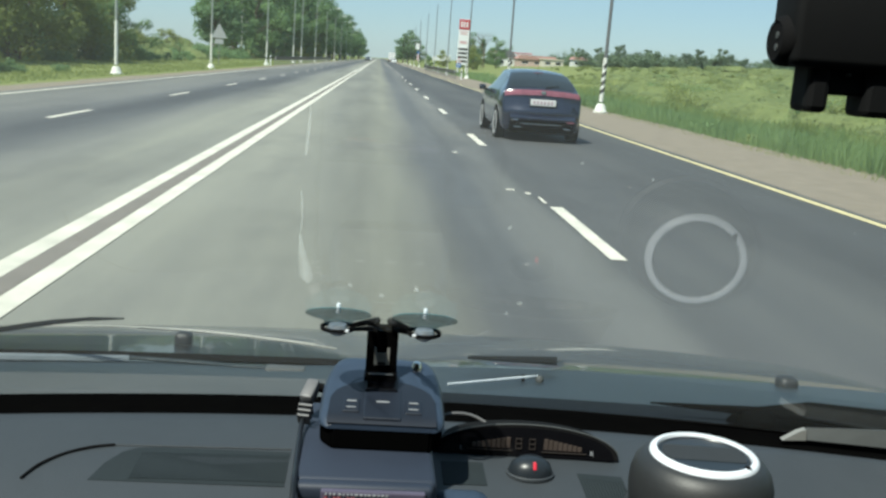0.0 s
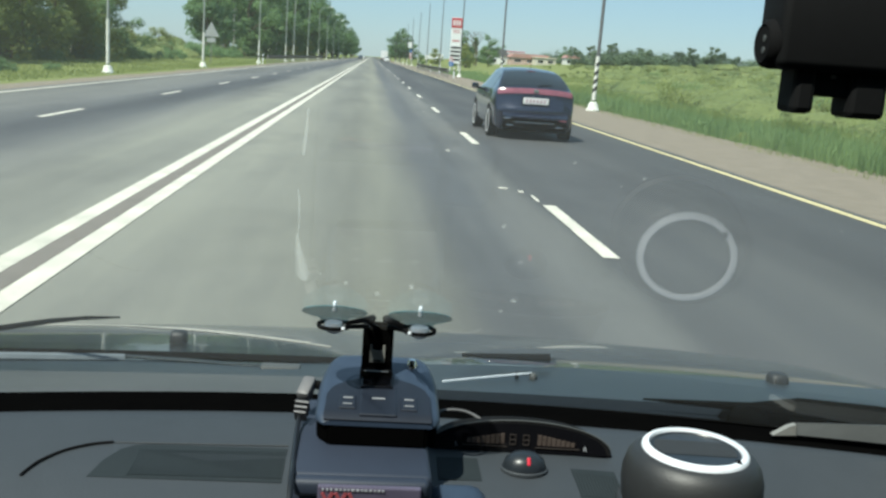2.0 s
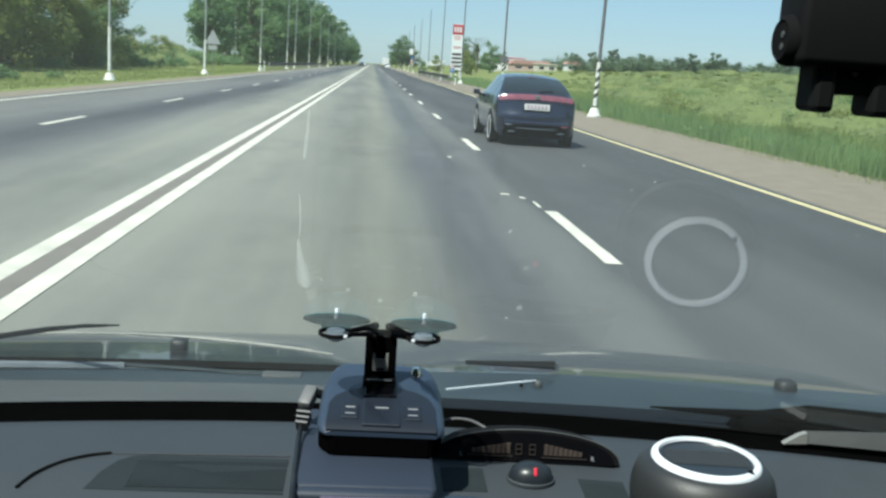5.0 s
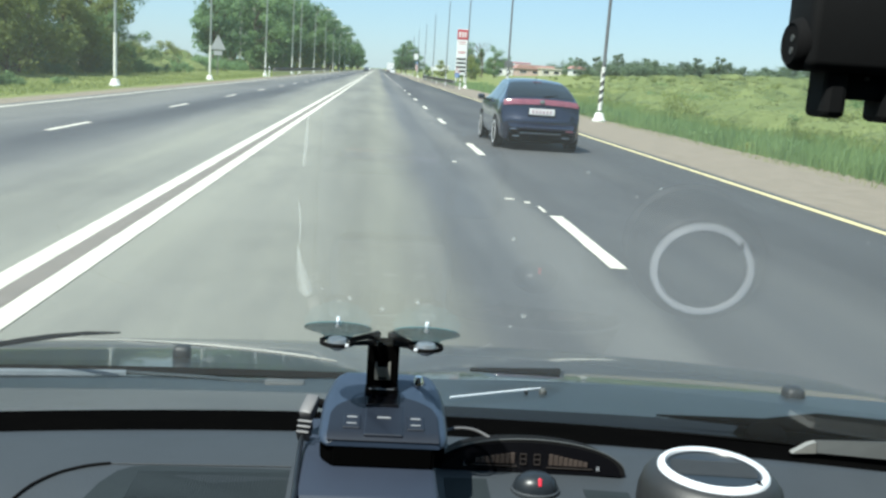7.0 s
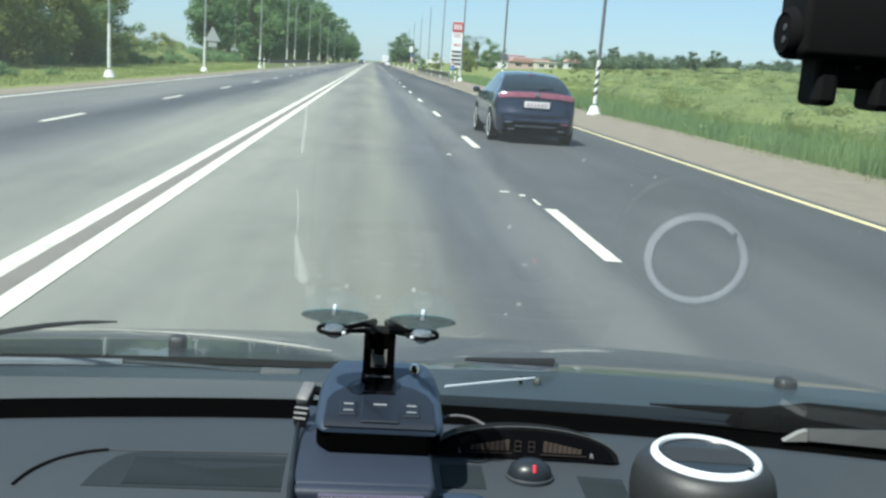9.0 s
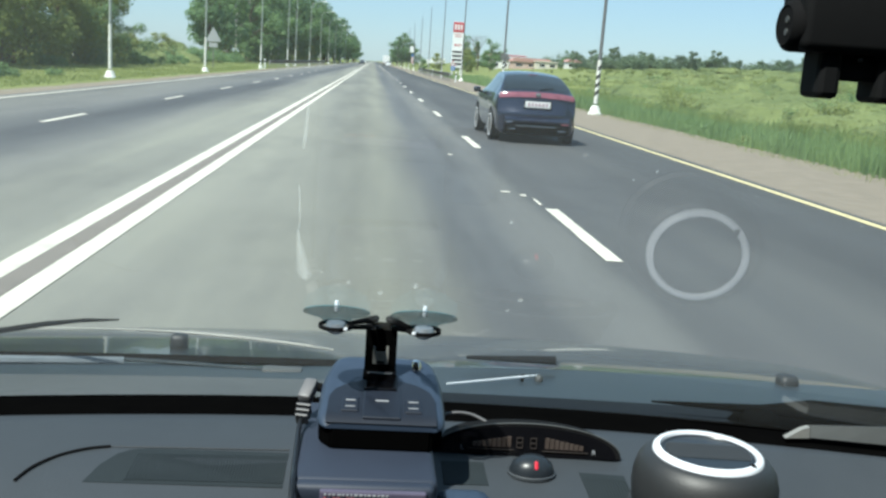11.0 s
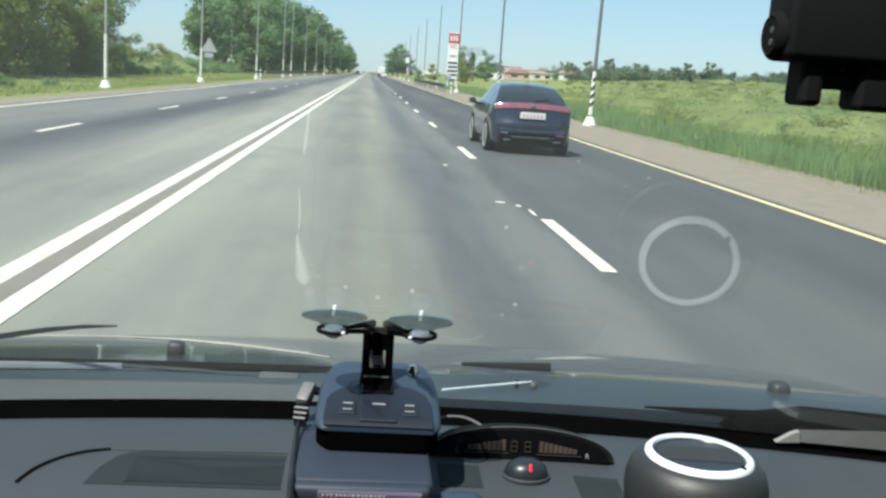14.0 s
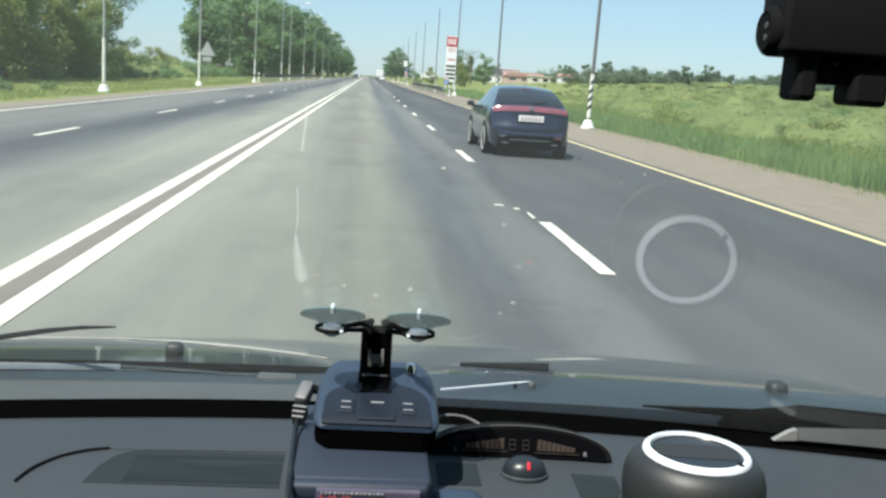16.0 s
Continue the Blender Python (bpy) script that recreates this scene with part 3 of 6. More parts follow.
def lamp_post(kind):
    """kind 'striped': grey post with black spiral stripes on a whitewashed foot; 'pale': pale post with a road lamp."""
    o = empty("street_lamp" if kind == "pale" else "utility_pole")
    part("foot", turned([(0.25, -0.4), (0.25, 0.08), (0.20, 0.13), (0.17, 0.27), (0.11, 0.35), (0.0, 0.36)], 20), "whitewash", o, "whitewashed concrete foot", True)
    if kind == "striped":
        part("post", rodded((0, 0, 0.4), (0, 0, 10.5), 0.068, 0.045, 16), "pole_grey", o)
        part("band", rodded((0, 0, 0.42), (0, 0, 2.0), 0.078, 0.076, 20), "whitewash", o, "whitewashed lower post")
        for k in range(4):
            v, f = [], []
            n = 40
            for i in range(n + 1):
                a, z = 2 * math.pi * i / n * 0.9 + k * 1.2, 0.48 + k * 0.37 + 0.36 * i / n
                for dz in (0, 0.15):
                    v.append((0.081 * math.cos(a), 0.081 * math.sin(a), z + dz))
            for i in range(n):
                f.append((2 * i, 2 * i + 2, 2 * i + 3, 2 * i + 1))
            raw("stripe", v, f, "black_paint", o, "black spiral stripe", True)
    else:
        part("post", rodded((0, 0, 0.4), (0, 0, 9.6), 0.058, 0.042, 16), "pole_light", o)
        part("band", rodded((0, 0, 0.42), (0, 0, 2.2), 0.072, 0.068, 16), "whitewash", o, "whitewashed lower post")
        part("arm", sweep([(0, 0, 9.4), (0.25, 0, 9.9), (0.9, 0, 10.25), (1.9, 0, 10.4)], 0.035), "pole_light", o)
        part("lamp_head", boxed((2.15, 0, 10.40), (0.75, 0.30, 0.16), None, 0.06, 3), "sign_white", o, "white cobra-head road lamp", True)
    return o


striped = lamp_post("striped")
striped.matrix_basis = pose(8.2, 34.8, -0.03, 0, 0.5, 20)
tagged(striped, "tall grey post with black and white spiral stripes", "utility pole", "posts along the east verge")
for i, (x, y) in enumerate([(8.2, 6.5), (8.2, -23), (8.2, -53), (8.45, 62.5), (8.75, 95.5), (8.9, 126), (9.0, 158), (9.1, 190), (9.2, 222), (9.3, 256), (9.4, 290), (9.4, 330), (9.5, 375)]):
    copy_thing(striped, pose(x, y, -0.06, random.uniform(-0.8, 0.8), random.uniform(-0.5, 0.7), 70 * i))
pale = lamp_post("pale")
pale.matrix_basis = pose(-10.75, 40.6, -0.06, 0, 0, 0)
tagged(pale, "pale galvanised street lamp with a whitewashed foot on the grass verge", "street lamp", "lamps along the west verge")
for i, (x, y) in enumerate([(-10.75, -6), (-10.75, -42), (-10.65, 62.5), (-10.6, 92.5), (-10.6, 121), (-10.6, 133), (-10.6, 162), (-10.6, 195), (-10.6, 230), (-10.6, 268), (-10.6, 310), (-10.6, 360)]):
    copy_thing(pale, pose(x, y, -0.06, random.uniform(-0.6, 0.6), random.uniform(-0.6, 0.4), random.uniform(-4, 4)))

# ---- guard rails ----


def guard_rail(x, y0, y1, side, label):
    """A W-beam on posts; side is the way the beam faces."""
    o = empty("guard_rail", x, y0, 0)
    prof = [(0.00, 0.42), (0.05, 0.47), (0.05, 0.51), (0.0, 0.56), (0.0, 0.60), (0.05, 0.65), (0.05, 0.69), (0.0, 0.74)]
    ln = y1 - y0
    bm = sheet(lambda u, v: (side * u[0], v, u[1] + 0.06), prof, span(0, ln, 12))
    bmesh.ops.solidify(bm, geom=bm.faces, thickness=0.006)
    part("beam", bm, "galv", o, "ribbed galvanised beam")
    part("end_plate", boxed((side * 0.02, -0.03, 0.64), (0.10, 0.10, 0.36), None, 0.02), "galv", o)
    n = int(ln / 2.5)
    me = None
    for i in range(n + 1):
        if me is None:
            p = part("post", boxed((0, 0, 0.36), (0.09, 0.06, 0.86), None, 0.006), "galv", o)
            me = p.data
        else:
            p = link("post", me, None, o)
        p.location = (-side * 0.06, i * ln / n, 0)
    return tagged(o, label, "guard rail", "guard rails")


guard_rail(6.9, 87, 147, -1, "low galvanised guard rail along the east shoulder")
guard_rail(-9.9, 94, 200, 1, "grey galvanised guard rail along the west shoulder")

# ---- signs and the price pylon ----


def price_pylon():
    o = empty("price_pylon", 12.6, 147, -0.1, -6)
    for x in (-0.62, 0.62):
        part("leg", rodded((x, 0, -0.3), (x, 0, 1.4), 0.09), "sign_white", o)
    part("panel", boxed((0, 0, 4.7), (1.6, 0.32, 6.8), None, 0.03), "sign_white", o, "white sign panel")
    part("logo_field", boxed((0, -0.17, 7.3), (1.58, 0.03, 1.5), None, 0.01), "sign_red", o, "red square with plain white shapes")
    for x in (-0.42, 0.0, 0.42):
        part("logo_bar", boxed((x, -0.19, 7.3), (0.24, 0.02, 0.8), None, 0.005), "sign_white", o)
    for k, z in enumerate((6.2, 5.9, 4.75, 4.55)):
        part("text_bar", boxed((0, -0.165, z), (1.1 - 0.1 * (k % 2), 0.02, 0.10)), "sign_red", o)
    for z in (3.65, 3.05, 2.45, 1.85):
        part("price_bar", boxed((0, -0.165, z), (1.4, 0.02, 0.34)), "dark_bar", o, "dark price field")
    tagged(o, "tall white price pylon with red top and dark fields", "price sign")


price_pylon()


def warning_sign():
    o = empty("warning_sign", -13.0, 80, -0.35, 0)
    part("post", rodded((0, 0, -0.2), (0, 0, 3.6), 0.035), "galv", o)
    tri = [(-0.62, 2.45), (-0.56, 2.40), (0.56, 2.40), (0.62, 2.45), (0.04, 3.52), (-0.04, 3.52)]
    part("plate", prism(tri, 0.02), "sign_back", o, "grey back of a triangular plate").location = (0, -0.06, 0)
    part("supplement_plate", boxed((0, -0.05, 2.12), (0.7, 0.02, 0.35), None, 0.01), "sign_back", o)
    tagged(o, "triangular road sign seen from its grey back on a thin post", "road sign")


warning_sign()


def marker_post():
    o = empty("marker_post", 7.4, 86, 0)
    part("post", boxed((0, 0, 0.45), (0.12, 0.09, 0.95), None, 0.02), "sign_white", o)
    part("black_band", boxed((0, 0, 0.68), (0.124, 0.094, 0.16), None, 0.01), "black_paint", o)
    return tagged(o, "short white marker post with a black band", "marker post", "marker posts")


mp_ = marker_post()
for x, y in ((7.4, 104), (7.5, 122), (7.5, 150), (-10.1, 88), (-10.1, 91.5)):
    copy_thing(mp_, pose(x, y, -0.02, 0, 0, 0))

# ---- far buildings ----


def building(name, x, y, w, d, h, roof, wall, roofmat, label, n_win, rz=0.0):
    o = empty(name, x, y, height(x, y) + 0.1, rz)
    part("wall", boxed((0, 0, h / 2 - 0.3), (w, d, h + 0.6), None, 0.02), wall, o)
    if roof > 0.5:
        out = [(-w / 2 - 0.4, h), (w / 2 + 0.4, h), (w / 2 - 0.6, h + roof), (-w / 2 + 0.6, h + roof)]
        bm = prism(out, d + 0.8)
        bm.transform(Matrix.Translation((0, -d / 2 - 0.4, 0)))
    else:
        bm = boxed((0, 0, h + roof / 2), (w + 0.6, d + 0.6, roof))
    part("roof", bm, roofmat, o)
    for i in range(n_win):
        xx = -w / 2 + w * (i + 0.5) / n_win
        win = part("window", boxed((xx, -d / 2 - 0.02, h * 0.5), (w / n_win * 0.5, 0.08, h * 0.35)), "car_glass", o)
        part("frame", boxed((xx, -d / 2 - 0.03, h * 0.5 - h * 0.2), (w / n_win * 0.56, 0.12, 0.1)), "sign_white", win)
    return tagged(o, label, "building", "buildings behind the meadow")


building("storehouse", 53.6, 330, 13, 9, 2.1, 1.3, "wall_pink", "roof_red", "long low pinkish storehouse with a faded red sheet roof", 3)
building("storehouse", 57.6, 322, 6.8, 7, 2.2, 0.3, "wall_pale", "wall_pale", "low pale plastered annex with a flat roof", 2)
building("cottage", 66.8, 322, 4.8, 6, 2.3, 0.9, "wall_white", "roof_red", "white cottage with a reddish pitched roof", 2)
building("cottage", 44, 338, 6, 6, 3.4, 2.2, "wall_white", "pole_grey", "small white cottage among bushes", 2)
building("cottage", 104, 390, 7, 6, 2.4, 1.2, "wall_brick", "roof_red", "brick cottage with a red roof behind the meadow", 3)
building("roadside_hut", -22, 330, 5, 5, 5.0, 0.3, "wall_white", "wall_white", "small white roadside building under the trees", 2)

def filling_station():
    o = empty("filling_station", 47, 345, height(47, 345), -8)
    part("canopy", boxed((0, 0, 4.6), (15, 9, 0.7), None, 0.05), "sign_white", o, "flat white canopy")
    part("fascia_stripe", boxed((0, -4.53, 4.75), (15.02, 0.06, 0.32)), "sign_red", o, "red stripe along the canopy")
    for x in (-5.5, 0.0, 5.5):
        part("column", rodded((x, 0, -0.5), (x, 0, 4.4), 0.22), "sign_white", o)
        part("pump", boxed((x, -0.9, 0.75), (0.9, 0.5, 1.6), None, 0.06), "sign_red", o)
    part("shop", boxed((3, 9, 1.5), (14, 6, 4.0), None, 0.04), "wall_white", o)
    for k in range(5):
        part("shop_window", boxed((-2.5 + k * 2.6, 5.97, 1.6), (2.0, 0.08, 1.7)), "car_glass", o)
    tagged(o, "white filling station with a red-striped flat canopy", "filling station")


filling_station()


def road_plates(x, y, kind, label):
    o = empty("road_sign", x, y, height(x, y))
    part("post", rodded((0, 0, -0.2), (0, 0, 3.6), 0.04), "galv", o)
    if kind == "warning":
        part("border", prism([(-0.60, 2.62), (0.60, 2.62), (0.0, 3.66)], 0.03), "sign_red", o, "red triangular border").location = (0, -0.09, 0)
        part("face", prism([(-0.44, 2.71), (0.44, 2.71), (0.0, 3.47)], 0.03), "sign_white", o, "white triangular face").location = (0, -0.10, 0)
        part("symbol", boxed((0, -0.11, 2.95), (0.32, 0.02, 0.16), None, 0.01), "dark_bar", o)
        part("blue_plate", boxed((0, -0.08, 2.10), (0.9, 0.04, 0.9), None, 0.01), "sign_blue", o, "square blue plate")
        for s in (-1, 1):
            part("arrow_bar", boxed((s * 0.16, -0.105, 2.10), (0.10, 0.02, 0.6), None, 0.01), "sign_white", o)
    else:
        part("board", boxed((-0.35, -0.05, 5.6), (1.2, 0.06, 1.7), None, 0.02), "sign_white", o, "blank white board")
        part("tall_post", rodded((0.3, 0.05, -0.3), (0.3, 0.05, 7.6), 0.09), "pole_grey", o)
        part("round_plate", turned([(0.0, 0.02), (0.42, 0.02), (0.42, -0.02), (0.0, -0.02)], 28, pose(-0.05, -0.09, 3.9, 90, 0, 0)), "sign_blue", o, "round blue plate")
        part("arrow_bar", boxed((-0.05, -0.125, 3.9), (0.5, 0.02, 0.10), None, 0.01), "sign_white", o)
        part("chevron_board", boxed((-0.15, -0.08, 2.45), (0.55, 0.04, 1.9), None, 0.01), "sign_white", o, "white board with red chevrons")
        for k in range(3):
            c = prism([(-0.25, 0.0), (0.0, 0.25), (0.25, 0.0), (0.25, 0.25), (0.0, 0.5), (-0.25, 0.25)], 0.02)
            c.transform(Matrix.Translation((-0.15, -0.115, 1.6 + k * 0.58)))
            part("chevron", c, "sign_red", o)
    tagged(o, label, "road sign", "road signs")
    return o


road_plates(9.8, 119, "warning", "red and white warning triangle over a blue plate").scale = (0.61, 0.61, 0.61)
road_plates(11.6, 288, "chevron", "blank white board over a blue disc and red chevrons")

def billboard():
    o = empty("billboard", -24, 28, height(-24, 28), -18)
    for x in (-1.2, 1.2):
        part("post", rodded((x, 0.06, -0.3), (x, 0.06, 4.0), 0.06), "galv", o)
    part("board", boxed((0, 0, 2.9), (3.4, 0.08, 2.1), None, 0.02), "sign_white", o, "blank white board")
    part("board_frame", boxed((0, 0.05, 2.9), (3.5, 0.06, 2.2), None, 0.02), "sign_back", o)
    tagged(o, "plain white roadside board on two posts before the wood", "billboard")


billboard()

# ---- vegetation ----


def leaf_cloud(rng, centres, n, size):
    """Many small leaf sprays scattered about the centres (x, y, z, radius, flatness)."""
    w = np.array([c[3] ** 2 for c in centres])
    pick = rng.choice(len(centres), n, p=w / w.sum())
    c = np.array(centres)[pick]
    d = rng.normal(size=(n, 3))
    d /= np.linalg.norm(d, axis=1)[:, None]
    r = c[:, 3:4] * rng.random((n, 1)) ** 0.45
    p = c[:, :3] + d * r * np.stack([np.ones(n), np.ones(n), c[:, 4]], 1)
    # sprays face outwards and up from their clump, with scatter
    nrm = d * 0.85 + np.array([0.0, 0.0, 0.55]) + rng.normal(size=(n, 3)) * 0.38
    nrm /= np.linalg.norm(nrm, axis=1)[:, None]
    a = np.cross(nrm, rng.normal(size=(n, 3)))
    a /= np.linalg.norm(a, axis=1)[:, None]
    b = np.cross(nrm, a)
    s = size * (0.6 + 0.8 * rng.random((n, 1)))
    v = np.stack([p - a * s, p + b * s * 0.55, p + a * s, p - b * s * 0.55], 1).reshape(-1, 3)
    f = np.arange(4 * n).reshape(n, 4)
    return v, f


def mesh_np(name, v, f):
    me = bpy.data.meshes.new(name)
    me.from_pydata(v.tolist(), [], f.tolist())
    me.update()
    return me


def tree(seed, h, spread, trunk_h, bark, leaf, lean=0.0, clumps=16, n=2600, size=0.26, shape="round"):
    """A tapered, forked trunk with limbs and an uneven crown of leaf sprays."""
    rng = np.random.default_rng(seed)
    o = empty("tree")
    bm = bmesh.new()
    base_r = 0.022 * h ** 0.9 if bark != "birch" else 0.011 * h
    pts = [Vector((lean * (k / 5) ** 1.5 * h * 0.2 + rng.normal() * 0.05 * k, rng.normal() * 0.05 * k, -0.4 + (h * 0.92 + 0.4) * k / 5)) for k in range(6)]
    for k in range(5):
        rod(bm, pts[k], pts[k + 1], base_r * (1 - k / 5.4), base_r * (1 - (k + 1) / 5.4), 9)
    centres = []
    for k in range(clumps):
        t = rng.random()
        z = trunk_h + (h - trunk_h) * (0.04 + 0.92 * t)
        if shape == "round":
            reach = spread * (0.35 + 0.75 * math.sin(math.pi * min(0.95, 0.18 + 0.8 * t)))
        else:
            reach = spread * (1.05 - 0.85 * t)
        a = rng.random() * 6.283
        d = reach * (0.25 + 0.65 * rng.random())
        cx, cy = pts[3].x * t + d * math.cos(a), d * math.sin(a)
        rad = spread * rng.uniform(0.26, 0.48)
        centres.append((cx, cy, z, rad, rng.uniform(0.6, 0.95)))
        u = min(4.0, max(0.6, (z - 1.2) / h * 5))
        q = pts[int(u)].lerp(pts[int(u) + 1], u - int(u))
        rod(bm, q, (cx, cy, z), base_r * 0.30, base_r * 0.08, 5)
    part("trunk", bm, bark, o, "", True)
    v, f = leaf_cloud(rng, centres, n, size)
    link("crown", mesh_np("crown", v, f), leaf, o)
    o.matrix_basis = pose(0, -400, -60)
    return o


KINDS = {
    "oak": [tree(11, 12, 4.2, 1.2, "bark", "leaf", 0.1, 34, 15500, 0.12), tree(12, 10.5, 3.8, 0.8, "bark", "leaf_dark", -0.1, 32, 14500, 0.115), tree(13, 14, 4.4, 1.8, "bark", "leaf", 0.0, 36, 16500, 0.12)],
    "birch": [tree(21, 13, 2.5, 4.2, "birch", "leaf", 0.25, 16, 3200, 0.16), tree(22, 11.5, 2.2, 3.2, "birch", "leaf_light", -0.3, 14, 3000, 0.16)],
    "willow": [tree(31, 6.5, 3.1, 0.5, "bark", "leaf_light", 0.1, 18, 5600, 0.12), tree(32, 5.0, 2.8, 0.3, "bark", "leaf", -0.1, 16, 5200, 0.115)],
    # lighter builds for trees that stand far off or behind
    "oak_far": [tree(51, 12, 4.2, 1.2, "bark", "leaf", 0.1, 26, 2300, 0.30), tree(52, 13, 4.0, 1.4, "bark", "leaf_dark", -0.1, 26, 2300, 0.30)],
    "birch_far": [tree(53, 13, 2.5, 4.2, "birch", "leaf", 0.25, 16, 1300, 0.24)],
    "willow_far": [tree(54, 6.0, 3.0, 0.4, "bark", "leaf_light", 0.1, 16, 1600, 0.22), tree(55, 5.0, 2.8, 0.3, "bark", "leaf", -0.1, 14, 1500, 0.21)],
    "edge": [tree(61, 6.5, 3.0, 0.4, "bark", "leaf_far", 0.1, 20, 1900, 0.24), tree(62, 5.0, 2.8, 0.3, "bark", "leaf_far", -0.1, 18, 1700, 0.23), tree(63, 8.5, 2.4, 0.6, "bark", "leaf_far", 0.0, 18, 1900, 0.24)],
    "spire": [tree(41, 9, 1.9, 0.8, "bark", "leaf_dark", 0.0, 16, 2200, 0.22, "cone")],
}
LABELS = {"oak": "broad leafy green deciduous tree at the roadside wood", "birch": "slender birch with white bark and airy green crown",
          "willow": "low bushy light-green willow on the verge", "spire": "narrow dark green tree", "edge": "dull green tree along the meadow's far edge"}
FIRST = set()


def plant(kind, x, y, s=1.0, group="trees of the wood"):
    src = random.choice(KINDS.get(kind + "_far", KINDS[kind]) if y > 135 or y < 18 else KINDS[kind])
    m = pose(x, y, height(x, y) - 0.05, random.uniform(-2, 2), random.uniform(-2, 2), random.uniform(0, 360))
    if src.name in FIRST:
        o = copy_thing(src, m)
    else:
        FIRST.add(src.name)
        o = src
        o.matrix_basis = m
    k = s * random.uniform(0.9, 1.12)
    o.scale = (k * random.uniform(0.95, 1.1), k * random.uniform(0.95, 1.1), k)
    tagged(o, LABELS[kind], "tree", group)


# west wood: a near stand, a gap with low scrub, then a long tall stand that draws nearer to the road
for y in span(24, 88, 10):
    plant(random.choice(["oak", "oak", "birch"]), -25.5 + random.uniform(-1.5, 1.5), y + random.uniform(-2, 2), 1.0)
    plant("oak", -33 + random.uniform(-2, 2), y + random.uniform(-2, 2), 1.0)
for y in span(27, 84, 13):
    plant("willow", -21.6 + random.uniform(-1.0, 1.0), y + random.uniform(-2, 2), random.uniform(0.75, 1.15))
for x, y in ((-26, 106), (-29, 112), (-33, 109), (-25, 117), (-36, 118), (-31, 124)):
    plant("willow", x, y, 0.42)
for x, y in ((-16.5, 36), (-15.2, 38.5)):
    plant("willow", x, y, 0.24)
for i, y in enumerate(span(150, 250, 12)):
    x = -25 + 7 * i / 12
    plant(random.choice(["oak", "oak", "birch"]), x + random.uniform(-1.0, 1.0), y + random.uniform(-2, 2), 1.15)
    if y > 172:
        plant("oak", x - 6 + random.uniform(-2, 2), y + random.uniform(-2, 2), 1.4)
for i, y in enumerate(span(152, 250, 8)):
    plant("willow", -22.5 + 6 * i / 7 + random.uniform(-0.8, 0.6), y + random.uniform(-2, 2), 0.7)
for i, y in enumerate(span(256, 430, 16)):
    x = -18 + 3.5 * i / 15
    plant("oak", x + random.uniform(-1.0, 1.0), y + random.uniform(-3, 3), 1.3)
    plant("oak", x - 6 + random.uniform(-2, 2), y + random.uniform(-3, 3), 1.45)
for y in span(440, 700, 9):
    plant("oak", -12.5 + random.uniform(-2, 1), y, 1.1)
# the birch wood on the east side, beside and behind the car, and the west wood further back
for y in span(-120, 8, 17):
    plant("birch", 18.5 + random.uniform(-1.5, 1.5), y + random.uniform(-3, 3), 1.1, "birch wood")
    plant(random.choice(["oak", "birch"]), 25 + random.uniform(-2, 2), y + random.uniform(-3, 3), 1.0, "birch wood")
for y in span(-110, 14, 12):
    plant("oak", -26 + random.uniform(-2, 2), y + random.uniform(-3, 3), 1.1)
# east side: far clumps by the road and along the meadow's edge
for x, y, s in ((9.5, 390, 0.85), (11.5, 396, 0.95), (14.5, 402, 0.9), (12, 410, 0.95), (9, 460, 0.7), (17, 415, 0.7)):
    plant("oak", x, y, s, "far trees")
for x, y, k, s in ((27, 285, "oak", 0.75), (31, 292, "spire", 1.0), (24, 270, "willow", 0.9), (29, 240, "oak", 0.6),
                   (41, 392, "willow", 1.1), (22, 225, "willow", 0.8), (46, 400, "willow", 0.9), (66, 410, "willow", 0.9),
                   (70, 345, "oak", 0.6), (50, 420, "oak", 0.7), (58, 430, "oak", 0.65), (36, 395, "willow", 0.9), (20, 300, "willow", 0.8), (17, 330, "willow", 0.8)):
    plant(k, x, y, s, "far trees")
for i in range(78):
    a = radians(11.8 + 28.5 * i / 77 + random.uniform(-0.5, 0.5))
    d = random.uniform(285, 345)
    plant("edge", d * math.sin(a), d * math.cos(a), random.uniform(0.55, 0.85) * (1.25 if i % 6 == 0 else 1.0), "far trees")
for src in [t for k in KINDS.values() for t in k if t.name not in FIRST]:
    for ob in (*src.children_recursive, src):
        bpy.data.objects.remove(ob)


def clipped_tree(x, y):
    """A garden tree cut into two round crowns, one over the other."""
    rng = np.random.default_rng(71)
    o = empty("tree", x, y, height(x, y))
    bm = rodded((0, 0, -0.3), (0.1, 0, 3.2), 0.16, 0.11, 9)
    part("trunk", rod(bm, (0.1, 0, 3.2), (0, 0, 6.0), 0.11, 0.05, 9), "bark", o, "", True)
    for name, cs in (("lower_crown", [(0, 0, 2.2, 1.5, 0.9), (0.5, 0.2, 1.6, 1.1, 0.9), (-0.4, -0.2, 3.3, 1.2, 0.9)]), ("upper_crown", [(0.3, 0, 6.0, 1.3, 0.75), (-0.5, 0.1, 5.7, 1.0, 0.8)])):
        v, f = leaf_cloud(rng, cs, 3000, 0.10)
        link(name, mesh_np(name, v, f), "leaf_light", o)
    tagged(o, "garden tree clipped into two round light-green crowns", "tree")


